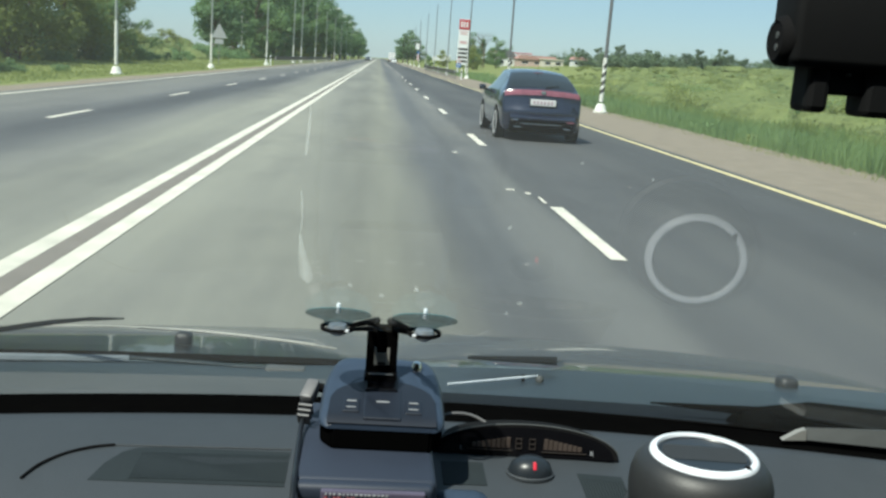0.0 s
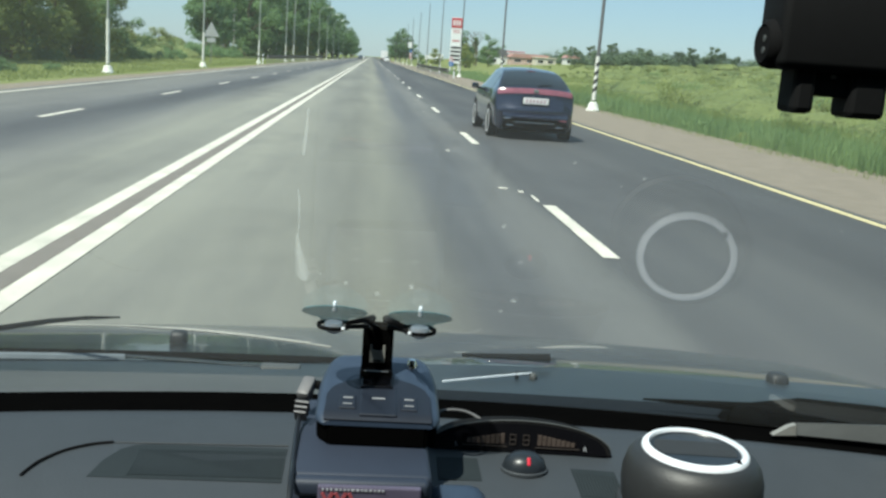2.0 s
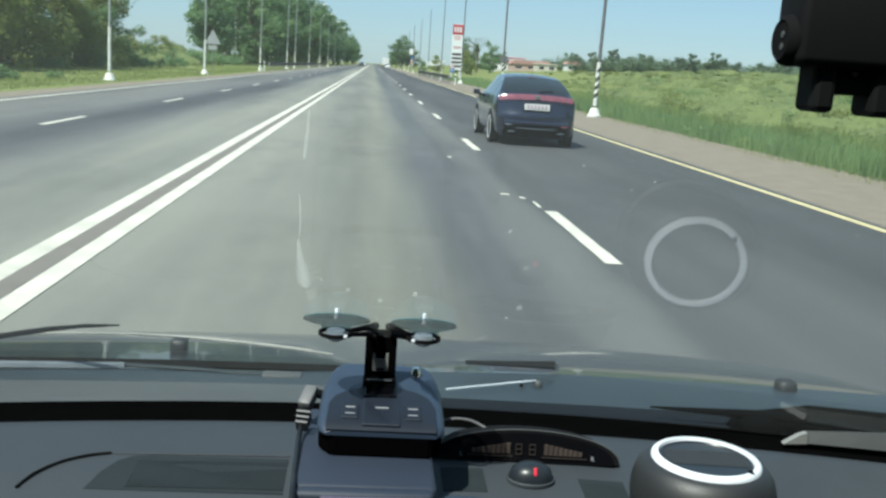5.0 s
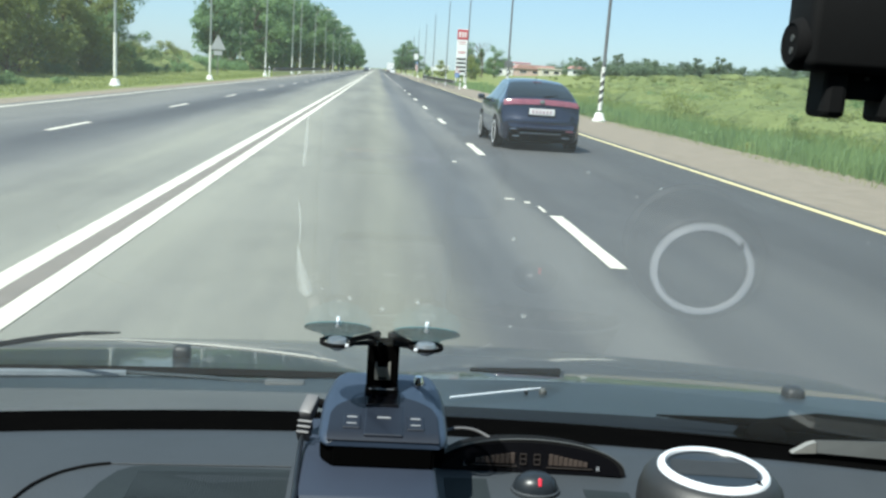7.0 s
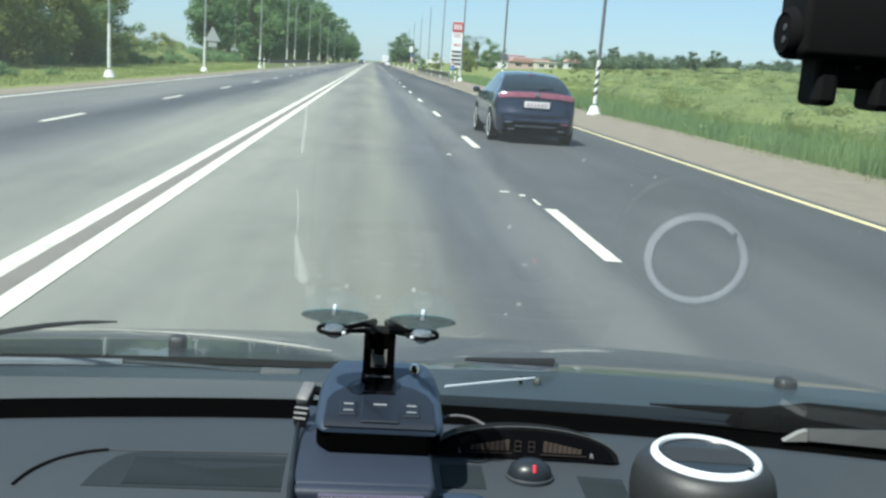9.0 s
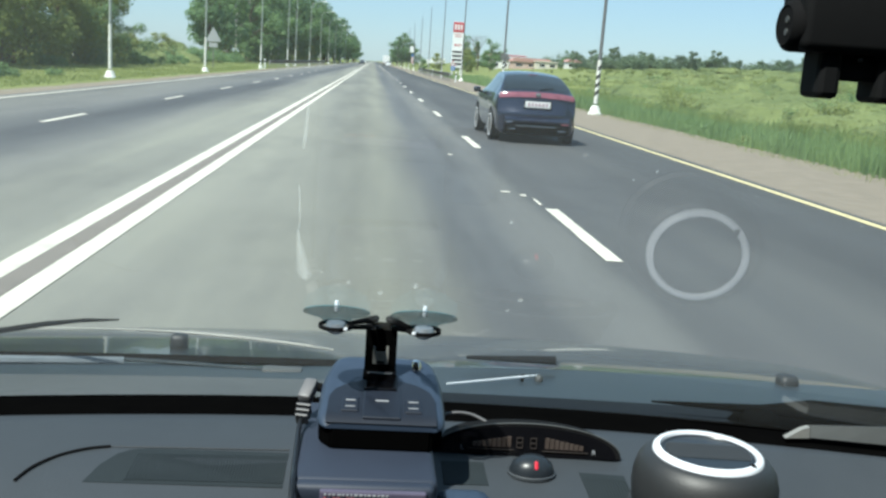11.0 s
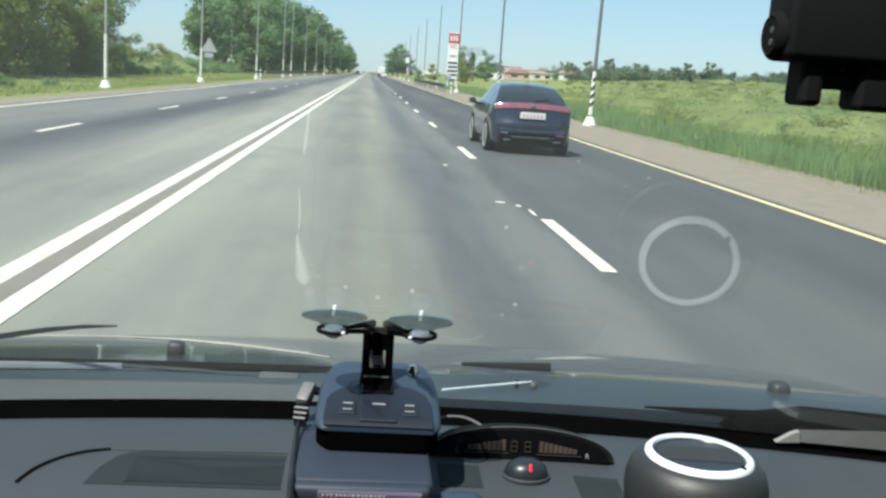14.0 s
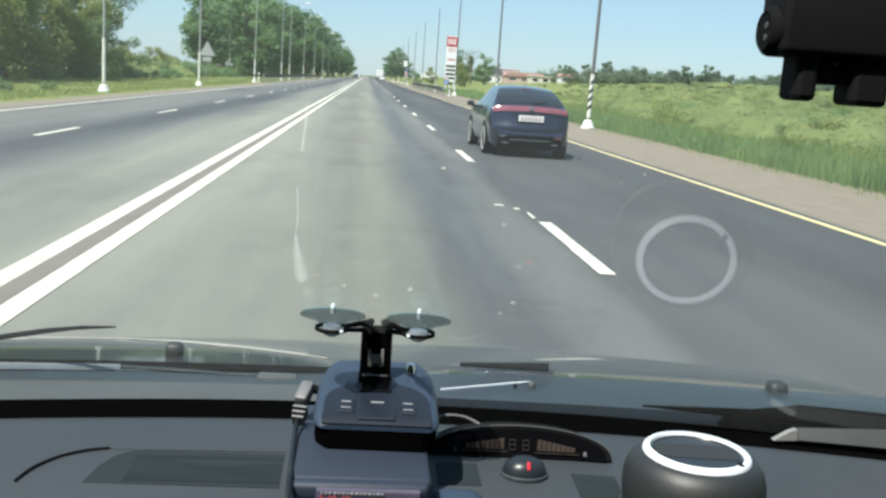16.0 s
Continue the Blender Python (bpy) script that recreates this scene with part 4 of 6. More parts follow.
def bare_tree(x, y, h):
    """A leafless tree: a trunk that forks into ever thinner limbs."""
    rng = np.random.default_rng(72)
    o = empty("tree", x, y, height(x, y))
    trunk = rodded((0, 0, -0.4), (0, 0, h * 0.35), 0.20, 0.14, 9)
    part("trunk", trunk, "bark", o, "", True)
    bm = bmesh.new()

    def grow(p, d, ln, r, depth):
        q = p + d * ln
        rod(bm, p, q, r, r * 0.6, 6 if depth > 1 else 4)
        if depth:
            for _ in range(3):
                e = (d + Vector(rng.normal(size=3)) * 0.42 + Vector((0, 0, 0.12))).normalized()
                grow(p.lerp(q, rng.uniform(0.65, 1.0)), e, ln * rng.uniform(0.62, 0.8), r * 0.58, depth - 1)

    for _ in range(4):
        d = (Vector((0, 0, 1)) + Vector(rng.normal(size=3)) * 0.35).normalized()
        grow(Vector((0, 0, h * 0.34)), d, h * 0.26, 0.09, 3)
    part("limbs", bm, "bark", o, "bare grey-brown limbs")
    tagged(o, "tall leafless tree with bare grey branches", "tree")


clipped_tree(28.4, 299)
bare_tree(29, 268, 11)


def scrub(name, n, area, size, leaves, leaf, mat, seed, label, category):
    """Uncountable low bushes as one mass of leaf sprays."""
    rng = np.random.default_rng(seed)
    vs, fs, k = [], [], 0
    for i in range(n):
        x, y = area(rng)
        for _ in range(3):
            if noise.noise(Vector((x * 0.11, y * 0.11, 2))) < -0.05:
                x, y = area(rng)
        s = size * rng.uniform(0.4, 1.2) * (1 + 0.7 * noise.noise(Vector((x * 0.08, y * 0.08, 9))))
        z = height(x, y)
        cs = [(x + rng.normal() * s * 0.5, y + rng.normal() * s * 0.5, z + s * rng.uniform(0.25, 0.75), s * rng.uniform(0.4, 0.65), 0.75) for _ in range(4)]
        v, f = leaf_cloud(rng, cs, leaves, leaf * (0.7 + 0.5 * s / size))
        vs.append(v)
        fs.append(f + k)
        k += len(v)
    ob = link(name, mesh_np(name, np.concatenate(vs), np.concatenate(fs)), mat)
    tagged(ob, label, category, kind="stuff")


def east_field(rng):
    d = 26 + 150 * rng.random() ** 1.3
    a = radians(rng.uniform(13.0, 42))
    return max(16.0 + 3 * rng.random(), d * math.sin(a)), d * math.cos(a)


def east_far(rng):
    d = 150 + 160 * rng.random()
    a = radians(rng.uniform(10.0, 40))
    return max(17, d * math.sin(a)), d * math.cos(a)


def west_verge(rng):
    return rng.uniform(-28, -20), rng.uniform(25, 150)


def far_edge(rng):
    a = radians(rng.uniform(8, 44))
    d = rng.uniform(300, 370) if a > radians(12) else rng.uniform(360, 400)
    return d * math.sin(a), d * math.cos(a)


def mounds(name, n, area, size, leaves, leaf, mat, seed, label, tall=1.0, patchy=True):
    """Rounded thickets: a closed uneven dome each, furred with small leaf sprays."""
    rng = np.random.default_rng(seed)
    vs, fs, inner, k = [], [], [], 0
    for i in range(n):
        x, y = area(rng)
        s = size * rng.uniform(0.6, 1.35)
        r = np.array([s * rng.uniform(0.9, 1.6), s * rng.uniform(0.9, 1.6), s * rng.uniform(0.55, 1.0) * tall])
        c = np.array([x, y, height(x, y) - 0.12 * s])
        ph = rng.uniform(0, 6.28, 3)

        def bulge(d):
            return 1 + 0.16 * np.sin(3.1 * d[:, 0] + ph[0]) * np.cos(2.7 * d[:, 1] + ph[1]) + 0.10 * np.sin(6.3 * d[:, 0] + 5.1 * d[:, 1] + ph[2])

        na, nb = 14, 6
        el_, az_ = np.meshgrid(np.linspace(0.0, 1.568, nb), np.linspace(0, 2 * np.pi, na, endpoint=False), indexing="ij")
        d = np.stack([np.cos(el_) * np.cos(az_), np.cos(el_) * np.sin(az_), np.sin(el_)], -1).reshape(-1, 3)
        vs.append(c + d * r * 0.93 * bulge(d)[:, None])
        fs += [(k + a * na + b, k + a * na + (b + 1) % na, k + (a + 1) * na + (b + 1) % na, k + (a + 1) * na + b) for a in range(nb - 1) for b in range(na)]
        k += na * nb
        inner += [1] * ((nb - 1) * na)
        m = int(leaves * (s / size) ** 2)
        d = rng.normal(size=(m, 3))
        d[:, 2] = np.abs(d[:, 2])
        d /= np.linalg.norm(d, axis=1)[:, None]
        p = c + d * r * (bulge(d) * rng.uniform(0.895, 0.945, m))[:, None]
        nrm = d / r * s + rng.normal(size=(m, 3)) * 0.36 + np.array([0, 0, 0.25])
        nrm /= np.linalg.norm(nrm, axis=1)[:, None]
        a = np.cross(nrm, rng.normal(size=(m, 3)))
        a /= np.linalg.norm(a, axis=1)[:, None]
        b = np.cross(nrm, a)
        q = leaf * rng.uniform(0.6, 1.4, (m, 1))
        vs.append(np.stack([p - a * q, p + b * q * 0.6, p + a * q, p - b * q * 0.6], 1).reshape(-1, 3))
        fs += [tuple(range(k + 4 * j, k + 4 * j + 4)) for j in range(m)]
        k += 4 * m
        # whole clumps differ: paler ones among darker green ones, in loose patches
        inner += [2 if patchy and noise.noise(Vector((x * 0.09, y * 0.05, 3))) + rng.normal() * 0.22 > 0.16 else 0] * m
    me = bpy.data.meshes.new(name)
    me.from_pydata(np.concatenate(vs).tolist(), [], fs)
    me.materials.append(M[mat])
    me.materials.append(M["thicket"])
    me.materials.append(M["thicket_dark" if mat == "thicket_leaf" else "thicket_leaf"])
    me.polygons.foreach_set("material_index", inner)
    me.update()
    tagged(link(name, me, None), label, "bushes", kind="stuff")


mounds("meadow_thicket", 260, east_field, 1.3, 900, 0.045, "thicket_leaf", 5, "soft rounded yellow-green thickets covering the meadow")


def east_edge(rng):
    d = 130 + 130 * rng.random()
    a = radians(rng.uniform(12.5, 40))
    return max(19, d * math.sin(a)), d * math.cos(a)


mounds("meadow_thicket", 190, east_edge, 1.7, 260, 0.15, "thicket_leaf", 41, "far pale-green thickets before the tree line", 0.62)
mounds("meadow_thicket", 70, east_edge, 2.0, 300, 0.16, "thicket_dark", 42, "far mid-green thickets before the tree line", 0.62)
mounds("meadow_thicket", 70, east_field, 1.6, 1000, 0.05, "thicket_dark", 35, "rounded mid-green thickets between the paler ones")


def west_gap(rng):
    return rng.uniform(-33, -22), rng.uniform(92, 135)


mounds("verge_thicket", 44, west_gap, 2.0, 700, 0.11, "thicket_leaf", 44, "pale yellow-green thickets in the gap between the woods")
scrub("meadow_scrub", 36, east_field, 0.8, 520, 0.045, "leaf", 6, "scattered darker green bushes in the meadow", "bushes")
scrub("meadow_scrub", 26, east_field, 1.9, 900, 0.055, "leaf_light", 27, "large rounded yellow-green bushes in the meadow", "bushes")
scrub("meadow_scrub", 24, east_field, 1.5, 700, 0.055, "leaf", 28, "large rounded mid-green bushes in the meadow", "bushes")
scrub("far_scrub", 150, east_far, 0.8, 320, 0.08, "leaf_light", 7, "far light-green scrub beyond the meadow", "bushes")
scrub("far_woods", 380, far_edge, 3.6, 280, 0.26, "leaf_far", 10, "low dark green woods along the horizon", "woods")
scrub("verge_scrub", 240, west_verge, 1.25, 360, 0.09, "leaf", 8, "low green bushes below the roadside wood", "bushes")


def blades(name, n, area, tall, wide, mat, seed, label):
    """Grass as single bent blades."""
    rng = np.random.default_rng(seed)
    v, f = [], []
    for i in range(n):
        x, y = area(rng)
        z = height(x, y) - 0.02
        hgt = tall * rng.uniform(0.45, 1.25) * (0.65 + 0.6 * (noise.noise(Vector((x * 0.5, y * 0.5, 7))) + 0.5))
        a, w = rng.random() * 6.283, wide * rng.uniform(0.6, 1.3)
        dx, dy = math.cos(a) * w, math.sin(a) * w
        bx, by = rng.normal() * hgt * 0.22, rng.normal() * hgt * 0.22
        k = len(v)
        v += [(x - dx, y - dy, z), (x + dx, y + dy, z), (x + bx * 0.4 + dx * 0.7, y + by * 0.4 + dy * 0.7, z + hgt * 0.55), (x + bx * 0.4 - dx * 0.7, y + by * 0.4 - dy * 0.7, z + hgt * 0.55), (x + bx, y + by, z + hgt)]
        f += [(k, k + 1, k + 2, k + 3), (k + 3, k + 2, k + 4)]
    ob = raw(name, v, f, mat)
    tagged(ob, label, "grass", kind="stuff")


def verge_near(rng):
    y = 9 + 45 * rng.random() ** 1.2
    return 8.75 + 8.0 * rng.random() ** 1.2 + rng.normal() * 0.08, y


def verge_far(rng):
    return 8.9 + 8 * rng.random(), 52 + 110 * rng.random() ** 1.2


def field_grass(rng):
    d = 16 + 110 * rng.random() ** 1.2
    a = radians(rng.uniform(8, 42))
    return max(13.0, d * math.sin(a)), d * math.cos(a)


def west_grass(rng):
    return -10.3 - 13.0 * rng.random() ** 1.1, 18 + 130 * rng.random() ** 1.3


blades("tall_grass", 44000, verge_near, 0.50, 0.009, "grass", 1, "tall fresh green grass on the verge")


def verge_edge(rng):
    return 8.05 + 1.0 * rng.random() ** 0.7, 8 + 60 * rng.random() ** 1.3


def weeds(rng):
    return 9.1 + 4.0 * rng.random(), 10 + 42 * rng.random() ** 1.2


scrub("verge_weeds", 190, weeds, 0.34, 150, 0.045, "grass", 21, "broad-leaved weeds among the verge grass", "weeds")


def west_weeds(rng):
    return rng.uniform(-17.5, -13.5), rng.uniform(33, 47)


scrub("verge_weeds", 26, west_weeds, 0.55, 260, 0.05, "leaf", 24, "leafy green weeds on the mown verge", "weeds")
scrub("verge_weeds", 40, weeds, 0.30, 120, 0.04, "dry_grass", 22, "pale seeding weeds among the verge grass", "weeds")
blades("edge_grass", 7000, verge_edge, 0.11, 0.007, "dry_grass", 23, "short sparse grass creeping over the gravel")
blades("tall_grass", 12000, verge_far, 0.45, 0.022, "grass", 2, "green grass along the far verge")
blades("meadow_grass", 60000, field_grass, 0.50, 0.022, "dry_grass", 3, "yellow-green meadow grass")
blades("verge_grass", 40000, west_grass, 0.12, 0.02, "dry_grass", 4, "mown yellowish grass on the verge")


# ---- vehicles on the road ----


def hatchback(paint, detail=True):
    """A five-door hatchback, rear bumper at y = 0, built from cross-sections along its length."""
    o = empty("car")
    top = [(0.0, 0.60), (0.03, 0.66), (0.07, 0.70), (0.11, 0.88), (0.14, 0.99), (0.17, 1.045), (0.24, 1.085), (0.55, 1.24), (0.95, 1.385), (1.35, 1.445),
           (1.9, 1.46), (2.4, 1.42), (2.9, 1.20), (3.25, 1.03), (3.6, 0.96), (4.0, 0.85), (4.18, 0.72), (4.25, 0.55)]
    wide = [(0.0, 0.72), (0.03, 0.785), (0.07, 0.815), (0.14, 0.84), (0.3, 0.866), (0.6, 0.882), (1.2, 0.885), (3.0, 0.885), (3.8, 0.86), (4.1, 0.78), (4.25, 0.6)]
    ratio = [(0.0, 0.98), (0.14, 0.96), (0.2, 0.90), (0.55, 0.80), (0.95, 0.70), (1.4, 0.65), (2.4, 0.65), (2.9, 0.75), (3.25, 0.88), (3.6, 0.93), (4.25, 0.95)]
    us = [i / 6 for i in range(7)]

    def top_pt(y, u, lift=0.0):
        w, z = curve(wide, y) * curve(ratio, y), curve(top, y)
        return Vector((u * w, y + 0.13 * abs(u) ** 3 * max(0.0, 1 - y / 0.9), z - 0.045 * abs(u) ** 2.5 + lift))

    def side_pt(y, t, sgn, off=0.0):
        """t from 0 at the roof's edge to 1 at the sill."""
        w, e = curve(wide, y), top_pt(y, 1.0)
        belt = min(e.z - 0.01, 0.93)
        prof = [(0.0, e.x, e.z), (0.35, w * 0.965 if e.z > 0.98 else max(e.x, w * 0.985), belt), (0.55, w, min(belt - 0.04, 0.72)), (0.78, w * 0.995, 0.45), (0.92, w * 0.97, 0.27), (1.0, w * 0.90, 0.21)]
        x, z = curve([(p[0], p[1]) for p in prof], t), curve([(p[0], p[2]) for p in prof], t)
        return Vector((sgn * (x + off), e.y, z))

    ys = sorted({p[0] for p in top} | {0.2, 0.4, 0.75, 1.15, 1.6, 2.15, 2.65, 3.05, 3.4, 3.8})
    bm = bmesh.new()
    rows = []
    ts = [0.12, 0.24, 0.35, 0.45, 0.55, 0.66, 0.78, 0.86, 0.92, 1.0]
    for y in ys:
        half = [top_pt(y, u) for u in us]
        row = [side_pt(y, t, -1) for t in reversed(ts)] + [Vector((-p.x, p.y, p.z)) for p in reversed(half[1:])] + half + [side_pt(y, t, 1) for t in ts]
        rows.append([bm.verts.new(p) for p in row])
    for a, b in zip(rows, rows[1:]):
        for i in range(len(a) - 1):
            bm.faces.new((a[i], a[i + 1], b[i + 1], b[i]))
        bm.faces.new((a[-1], a[0], b[0], b[-1]))
    bm.faces.new(rows[0][::-1])
    bm.faces.new(rows[-1])
    part("body", bm, paint, o, "", True)

    def patch(name, y0, y1, u0, u1, lift, mat, n=6, label=""):
        return part(name, sheet(lambda u, y: top_pt(y, u, 0) + Vector((0, -lift, lift * 0.8)) if u >= 0 else (lambda p: Vector((-p.x, p.y - lift, p.z + lift * 0.8)))(top_pt(y, -u)), span(u0, u1, 13), span(y0, y1, n)), mat, o, label, True)

    patch("rear_window", 0.27, 1.06, -0.94, 0.94, 0.008, "car_glass", 10, "dark tinted rear window")
    patch("windscreen", 2.45, 3.2, -0.9, 0.9, 0.006, "car_glass")
    for s in (-1, 1):
        part("side_window", sheet(lambda y, t: side_pt(y, t, s, 0.006), span(0.95, 2.85, 12), span(0.06, 0.31, 5)), "car_glass", o, "", True)
    # wheels
    tyre = turned([(0.20, -0.10), (0.285, -0.105), (0.31, -0.085), (0.317, -0.03), (0.317, 0.03), (0.31, 0.085), (0.285, 0.105), (0.20, 0.10), (0.20, -0.10)], 32, pose(0, 0, 0, 0, 90, 0))
    tm, rm = None, None
    for x in (-0.785, 0.785):
        for y in (0.80, 3.42):
            wheel = part("wheel", tyre.copy() if tm is None else bmesh.new(), "rubber", o, "", True) if tm is None else link("wheel", tm, None, o)
            tm = wheel.data
            wheel.location = (x, y, 0.317)
            s = 1 if x > 0 else -1
            b2 = turned([(0.0, 0.085), (0.05, 0.095), (0.07, 0.085), (0.20, 0.095), (0.228, 0.112), (0.240, 0.106), (0.225, -0.09), (0.0, -0.09)], 28, pose(0, 0, 0, 0, 90 * s, 0))
            part("rim", b2, "rim", wheel, "silver alloy rim", True)
            arch = turned([(0.0, 0.0), (0.365, 0.0), (0.365, 0.02), (0.0, 0.02)], 28, pose(s * 0.866, y, 0.33, 0, 90 * s, 0))
            part("wheel_arch", arch, "black", o)
    tyre.free()
    if not detail:
        return o
    # tail: light bar across, plate with bars, bumper trim
    for a, b, nm in ((-0.99, -0.56, "tail_lamp"), (0.56, 0.99, "tail_lamp"), (-0.555, 0.555, "light_bar")):
        part(nm, sheet(lambda u, y: (lambda p: Vector((p.x if u >= 0 else -p.x, p.y - 0.022, p.z + 0.012)))(top_pt(y, abs(u))), span(a, b, 13), (0.124, 0.138, 0.152, 0.167)), "lamp_red", o, "red lamp lens" if nm == "tail_lamp" else "red strip between the tail lamps", True)
    part("badge", boxed((0, 0.095, 1.0), (0.10, 0.02, 0.07), None, 0.008), "steel", o, "plain bright badge shape")
    plate = part("number_plate", boxed((0, 0.048, 0.80), (0.53, 0.018, 0.125), None, 0.004), "sign_white", o, "white number plate with plain bars")
    for k in range(6):
        part("plate_bar", boxed((-0.19 + k * 0.075, 0.036, 0.80), (0.045, 0.006, 0.07)), "plate_bar", plate)
    part("plate_frame", boxed((0, 0.062, 0.80), (0.57, 0.012, 0.16), None, 0.004), "black", o)
    part("bumper_trim", boxed((0, 0.020, 0.30), (1.34, 0.10, 0.17), None, 0.025, 3), "void", o, "black lower bumper insert")
    part("bumper_strip", boxed((-0.02, -0.036, 0.365), (0.86, 0.02, 0.016), None, 0.005), "steel", o, "thin bright bumper strip")
    part("bumper_ledge", shifted(prism([(-0.01, 0.415), (-0.055, 0.455), (-0.055, 0.480), (0.03, 0.555), (0.10, 0.56), (0.10, 0.41)], 1.36, "x"), (-0.68, 0, 0)), paint, o, "", True)
    part("bumper_lip", boxed((0, 0.030, 0.205), (1.20, 0.10, 0.04), None, 0.016, 3), "black", o, "black bumper lip", True)
    part("underbody", boxed((0, 2.05, 0.25), (1.36, 3.9, 0.16), None, 0.03), "black", o)
    for s in (-1, 1):
        # left chrome piece and steel trims are added as bumper glints; right reflector is red
        part("reflector", boxed((s * 0.585, -0.030, 0.432), (0.15, 0.05, 0.026), None, 0.010), "lamp_red" if s > 0 else "chrome", o)
        part("exhaust_tip", boxed((s * 0.52, -0.020, 0.295), (0.15, 0.06, 0.026), None, 0.010), "steel", o, "flat bright trim standing in for a bumper glint")
        mir = part("mirror", boxed((s * 0.985, 2.78, 0.985), (0.17, 0.10, 0.125), None, 0.048, 4), paint, o, "", True)
        part("mirror_glass", boxed((s * 0.985, 2.727, 0.985), (0.11, 0.006, 0.07), None, 0.002), "car_glass", mir)
        part("mirror_foot", rodded((s * 0.84, 2.80, 0.93), (s * 0.95, 2.78, 0.95), 0.025), "black", mir)
        part("door_handle", boxed((s * 0.893, 2.0, 0.80), (0.03, 0.16, 0.03), None, 0.008), paint, o)
    part("rear_wiper", rodded((0.05, 0.235, 1.105), (0.36, 0.33, 1.150), 0.010, 0.006), "black", o)
    part("high_brake_lamp", boxed((0, 0.945, 1.394), (0.20, 0.02, 0.010), None, 0.003), "lamp_red", o)
    part("aerial", rodded((0, 1.15, 1.42), (0, 0.95, 1.56), 0.006, 0.003, 6), "black", o)
    return o


lead = hatchback("car_navy")
lead.matrix_basis = pose(3.23, 18.45, 0.0, 0, 0, 0)
lead.scale = (0.935, 0.955, 0.955)
tagged(lead, "dark navy five-door hatchback driving ahead in the outer lane", "car", "cars on the road")


def small_car(x, y, paint, rz, label):
    c = hatchback(paint, False)
    c.matrix_basis = pose(x, y, 0, 0, 0, rz)
    for s in (-1, 1):
        part("tail_lamp", boxed((s * 0.62, 0.09, 0.86), (0.2, 0.08, 0.14), None, 0.02), "lamp_red", c, "red lamp lens")
    tagged(c, label, "car", "cars on the road")


small_car(4.7, 300, "car_white", 0, "small white car far ahead on the road")
small_car(-3.9, 340, "car_dark", 180, "dark oncoming car far away on the road")
small_car(-4.0, 420, "car_white", 180, "white oncoming car far away on the road")


def lorry(x, y, rz, label):
    o = empty("lorry", x, y, max(0.0, height(x, y)) if abs(x) > 9 else 0.0, rz)
    part("cargo_box", boxed((0, 3.5, 2.3), (2.5, 7.0, 2.7), None, 0.04), "sign_white", o, "white box body")
    part("cab", boxed((0, 8.1, 1.7), (2.3, 1.9, 2.3), None, 0.15, 3), "car_white", o)
    part("chassis", boxed((0, 4.4, 0.75), (0.9, 8.6, 0.35), None, 0.02), "black", o)
    for s in (-1, 1):
        part("door", boxed((s * 0.6, -0.01, 2.3), (1.15, 0.04, 2.5), None, 0.01), "sign_white", o)
        part("tail_lamp", boxed((s * 1.0, -0.02, 0.85), (0.35, 0.05, 0.14), None, 0.01), "lamp_red", o)
        for y in (1.2, 2.4, 7.8):
            part("wheel", turned([(0.0, -0.14), (0.5, -0.14), (0.5, 0.14), (0.0, 0.14)], 24, pose(s * 1.05, y, 0.5, 0, 90, 0)), "rubber", o)
    part("bumper", boxed((0, -0.05, 0.55), (2.4, 0.1, 0.15), None, 0.01), "black", o)
    tagged(o, label, "lorry", "lorries")


lorry(4.9, 375, 0, "white box lorry far ahead on the road")
lorry(36, 490, 84, "white box lorry parked side-on beyond the verge")

# ---- the car that carries the camera ----
CX = 0.0   # its middle line


def glass_y(x, z):
    """Where the bowed windscreen stands at x and height z (z from eye level)."""
    return 0.5515 + (-0.153 - z - 0.247 * x * x) / 0.7696


def glass_z(x, y):
    return -0.153 - 0.7696 * (y - 0.5515) - 0.247 * x * x


def at(x, y, z):
    return Vector((x, y, z + H))


own = empty("passenger_car", CX, 0, 0)
own_inv = Matrix.Translation((-CX, 0, 0))


def own_part(name, bm, mat, label="", smooth=False, parent=None):
    bm.transform(own_inv)
    return part(name, bm, mat, parent or own, label, smooth)


screen = own_part("windscreen", sheet(lambda x, k: at(x, glass_y(x, -0.262 + k * 0.535), -0.262 + k * 0.535), span(-0.74, 0.74, 34), span(0, 1, 16)), "glass", "clear curved windscreen with dust specks", True)
screen.data.flip_normals() if sum(p.normal.y for p in screen.data.polygons) > 0 else None   # the inner side is the front
screen.visible_shadow = False


def rear_lift(x):
    """The hood and the cowl rise a little towards the passenger side."""
    return curve([(-0.1, 0.0), (0.05, 0.006), (0.15, 0.010), (0.3, 0.013), (0.5, 0.015), (0.8, 0.015)], x)


def hood_pt(x, y):
    z = curve([(0.985, -0.3470), (1.06, -0.3571), (1.10, -0.3631), (1.14, -0.3699), (1.2, -0.3810), (1.35, -0.4118), (1.5, -0.4465), (1.75, -0.5180), (1.9, -0.574), (2.0, -0.623), (2.07, -0.70), (2.10, -0.80)], y)
    # the driver's side is flatter and falls away sooner
    w = max(0.0, min(1.0, (0.06 - x) / 0.16))
    w = w * w * (3 - 2 * w)
    z = z * (1 - w) + w * curve([(0.985, -0.3470), (1.06, -0.3571), (1.2, -0.3770), (1.35, -0.4000), (1.45, -0.4245), (1.6, -0.476), (1.75, -0.540), (1.9, -0.610), (2.0, -0.660), (2.07, -0.71), (2.10, -0.80)], y)
    k = (x - CX) / 0.78
    return at(x, y - 0.10 * k * k, z + rear_lift(x) - 0.010 * k * k - (0.10 * max(0, abs(k) - 0.9) / 0.1 if abs(k) > 0.9 else 0))


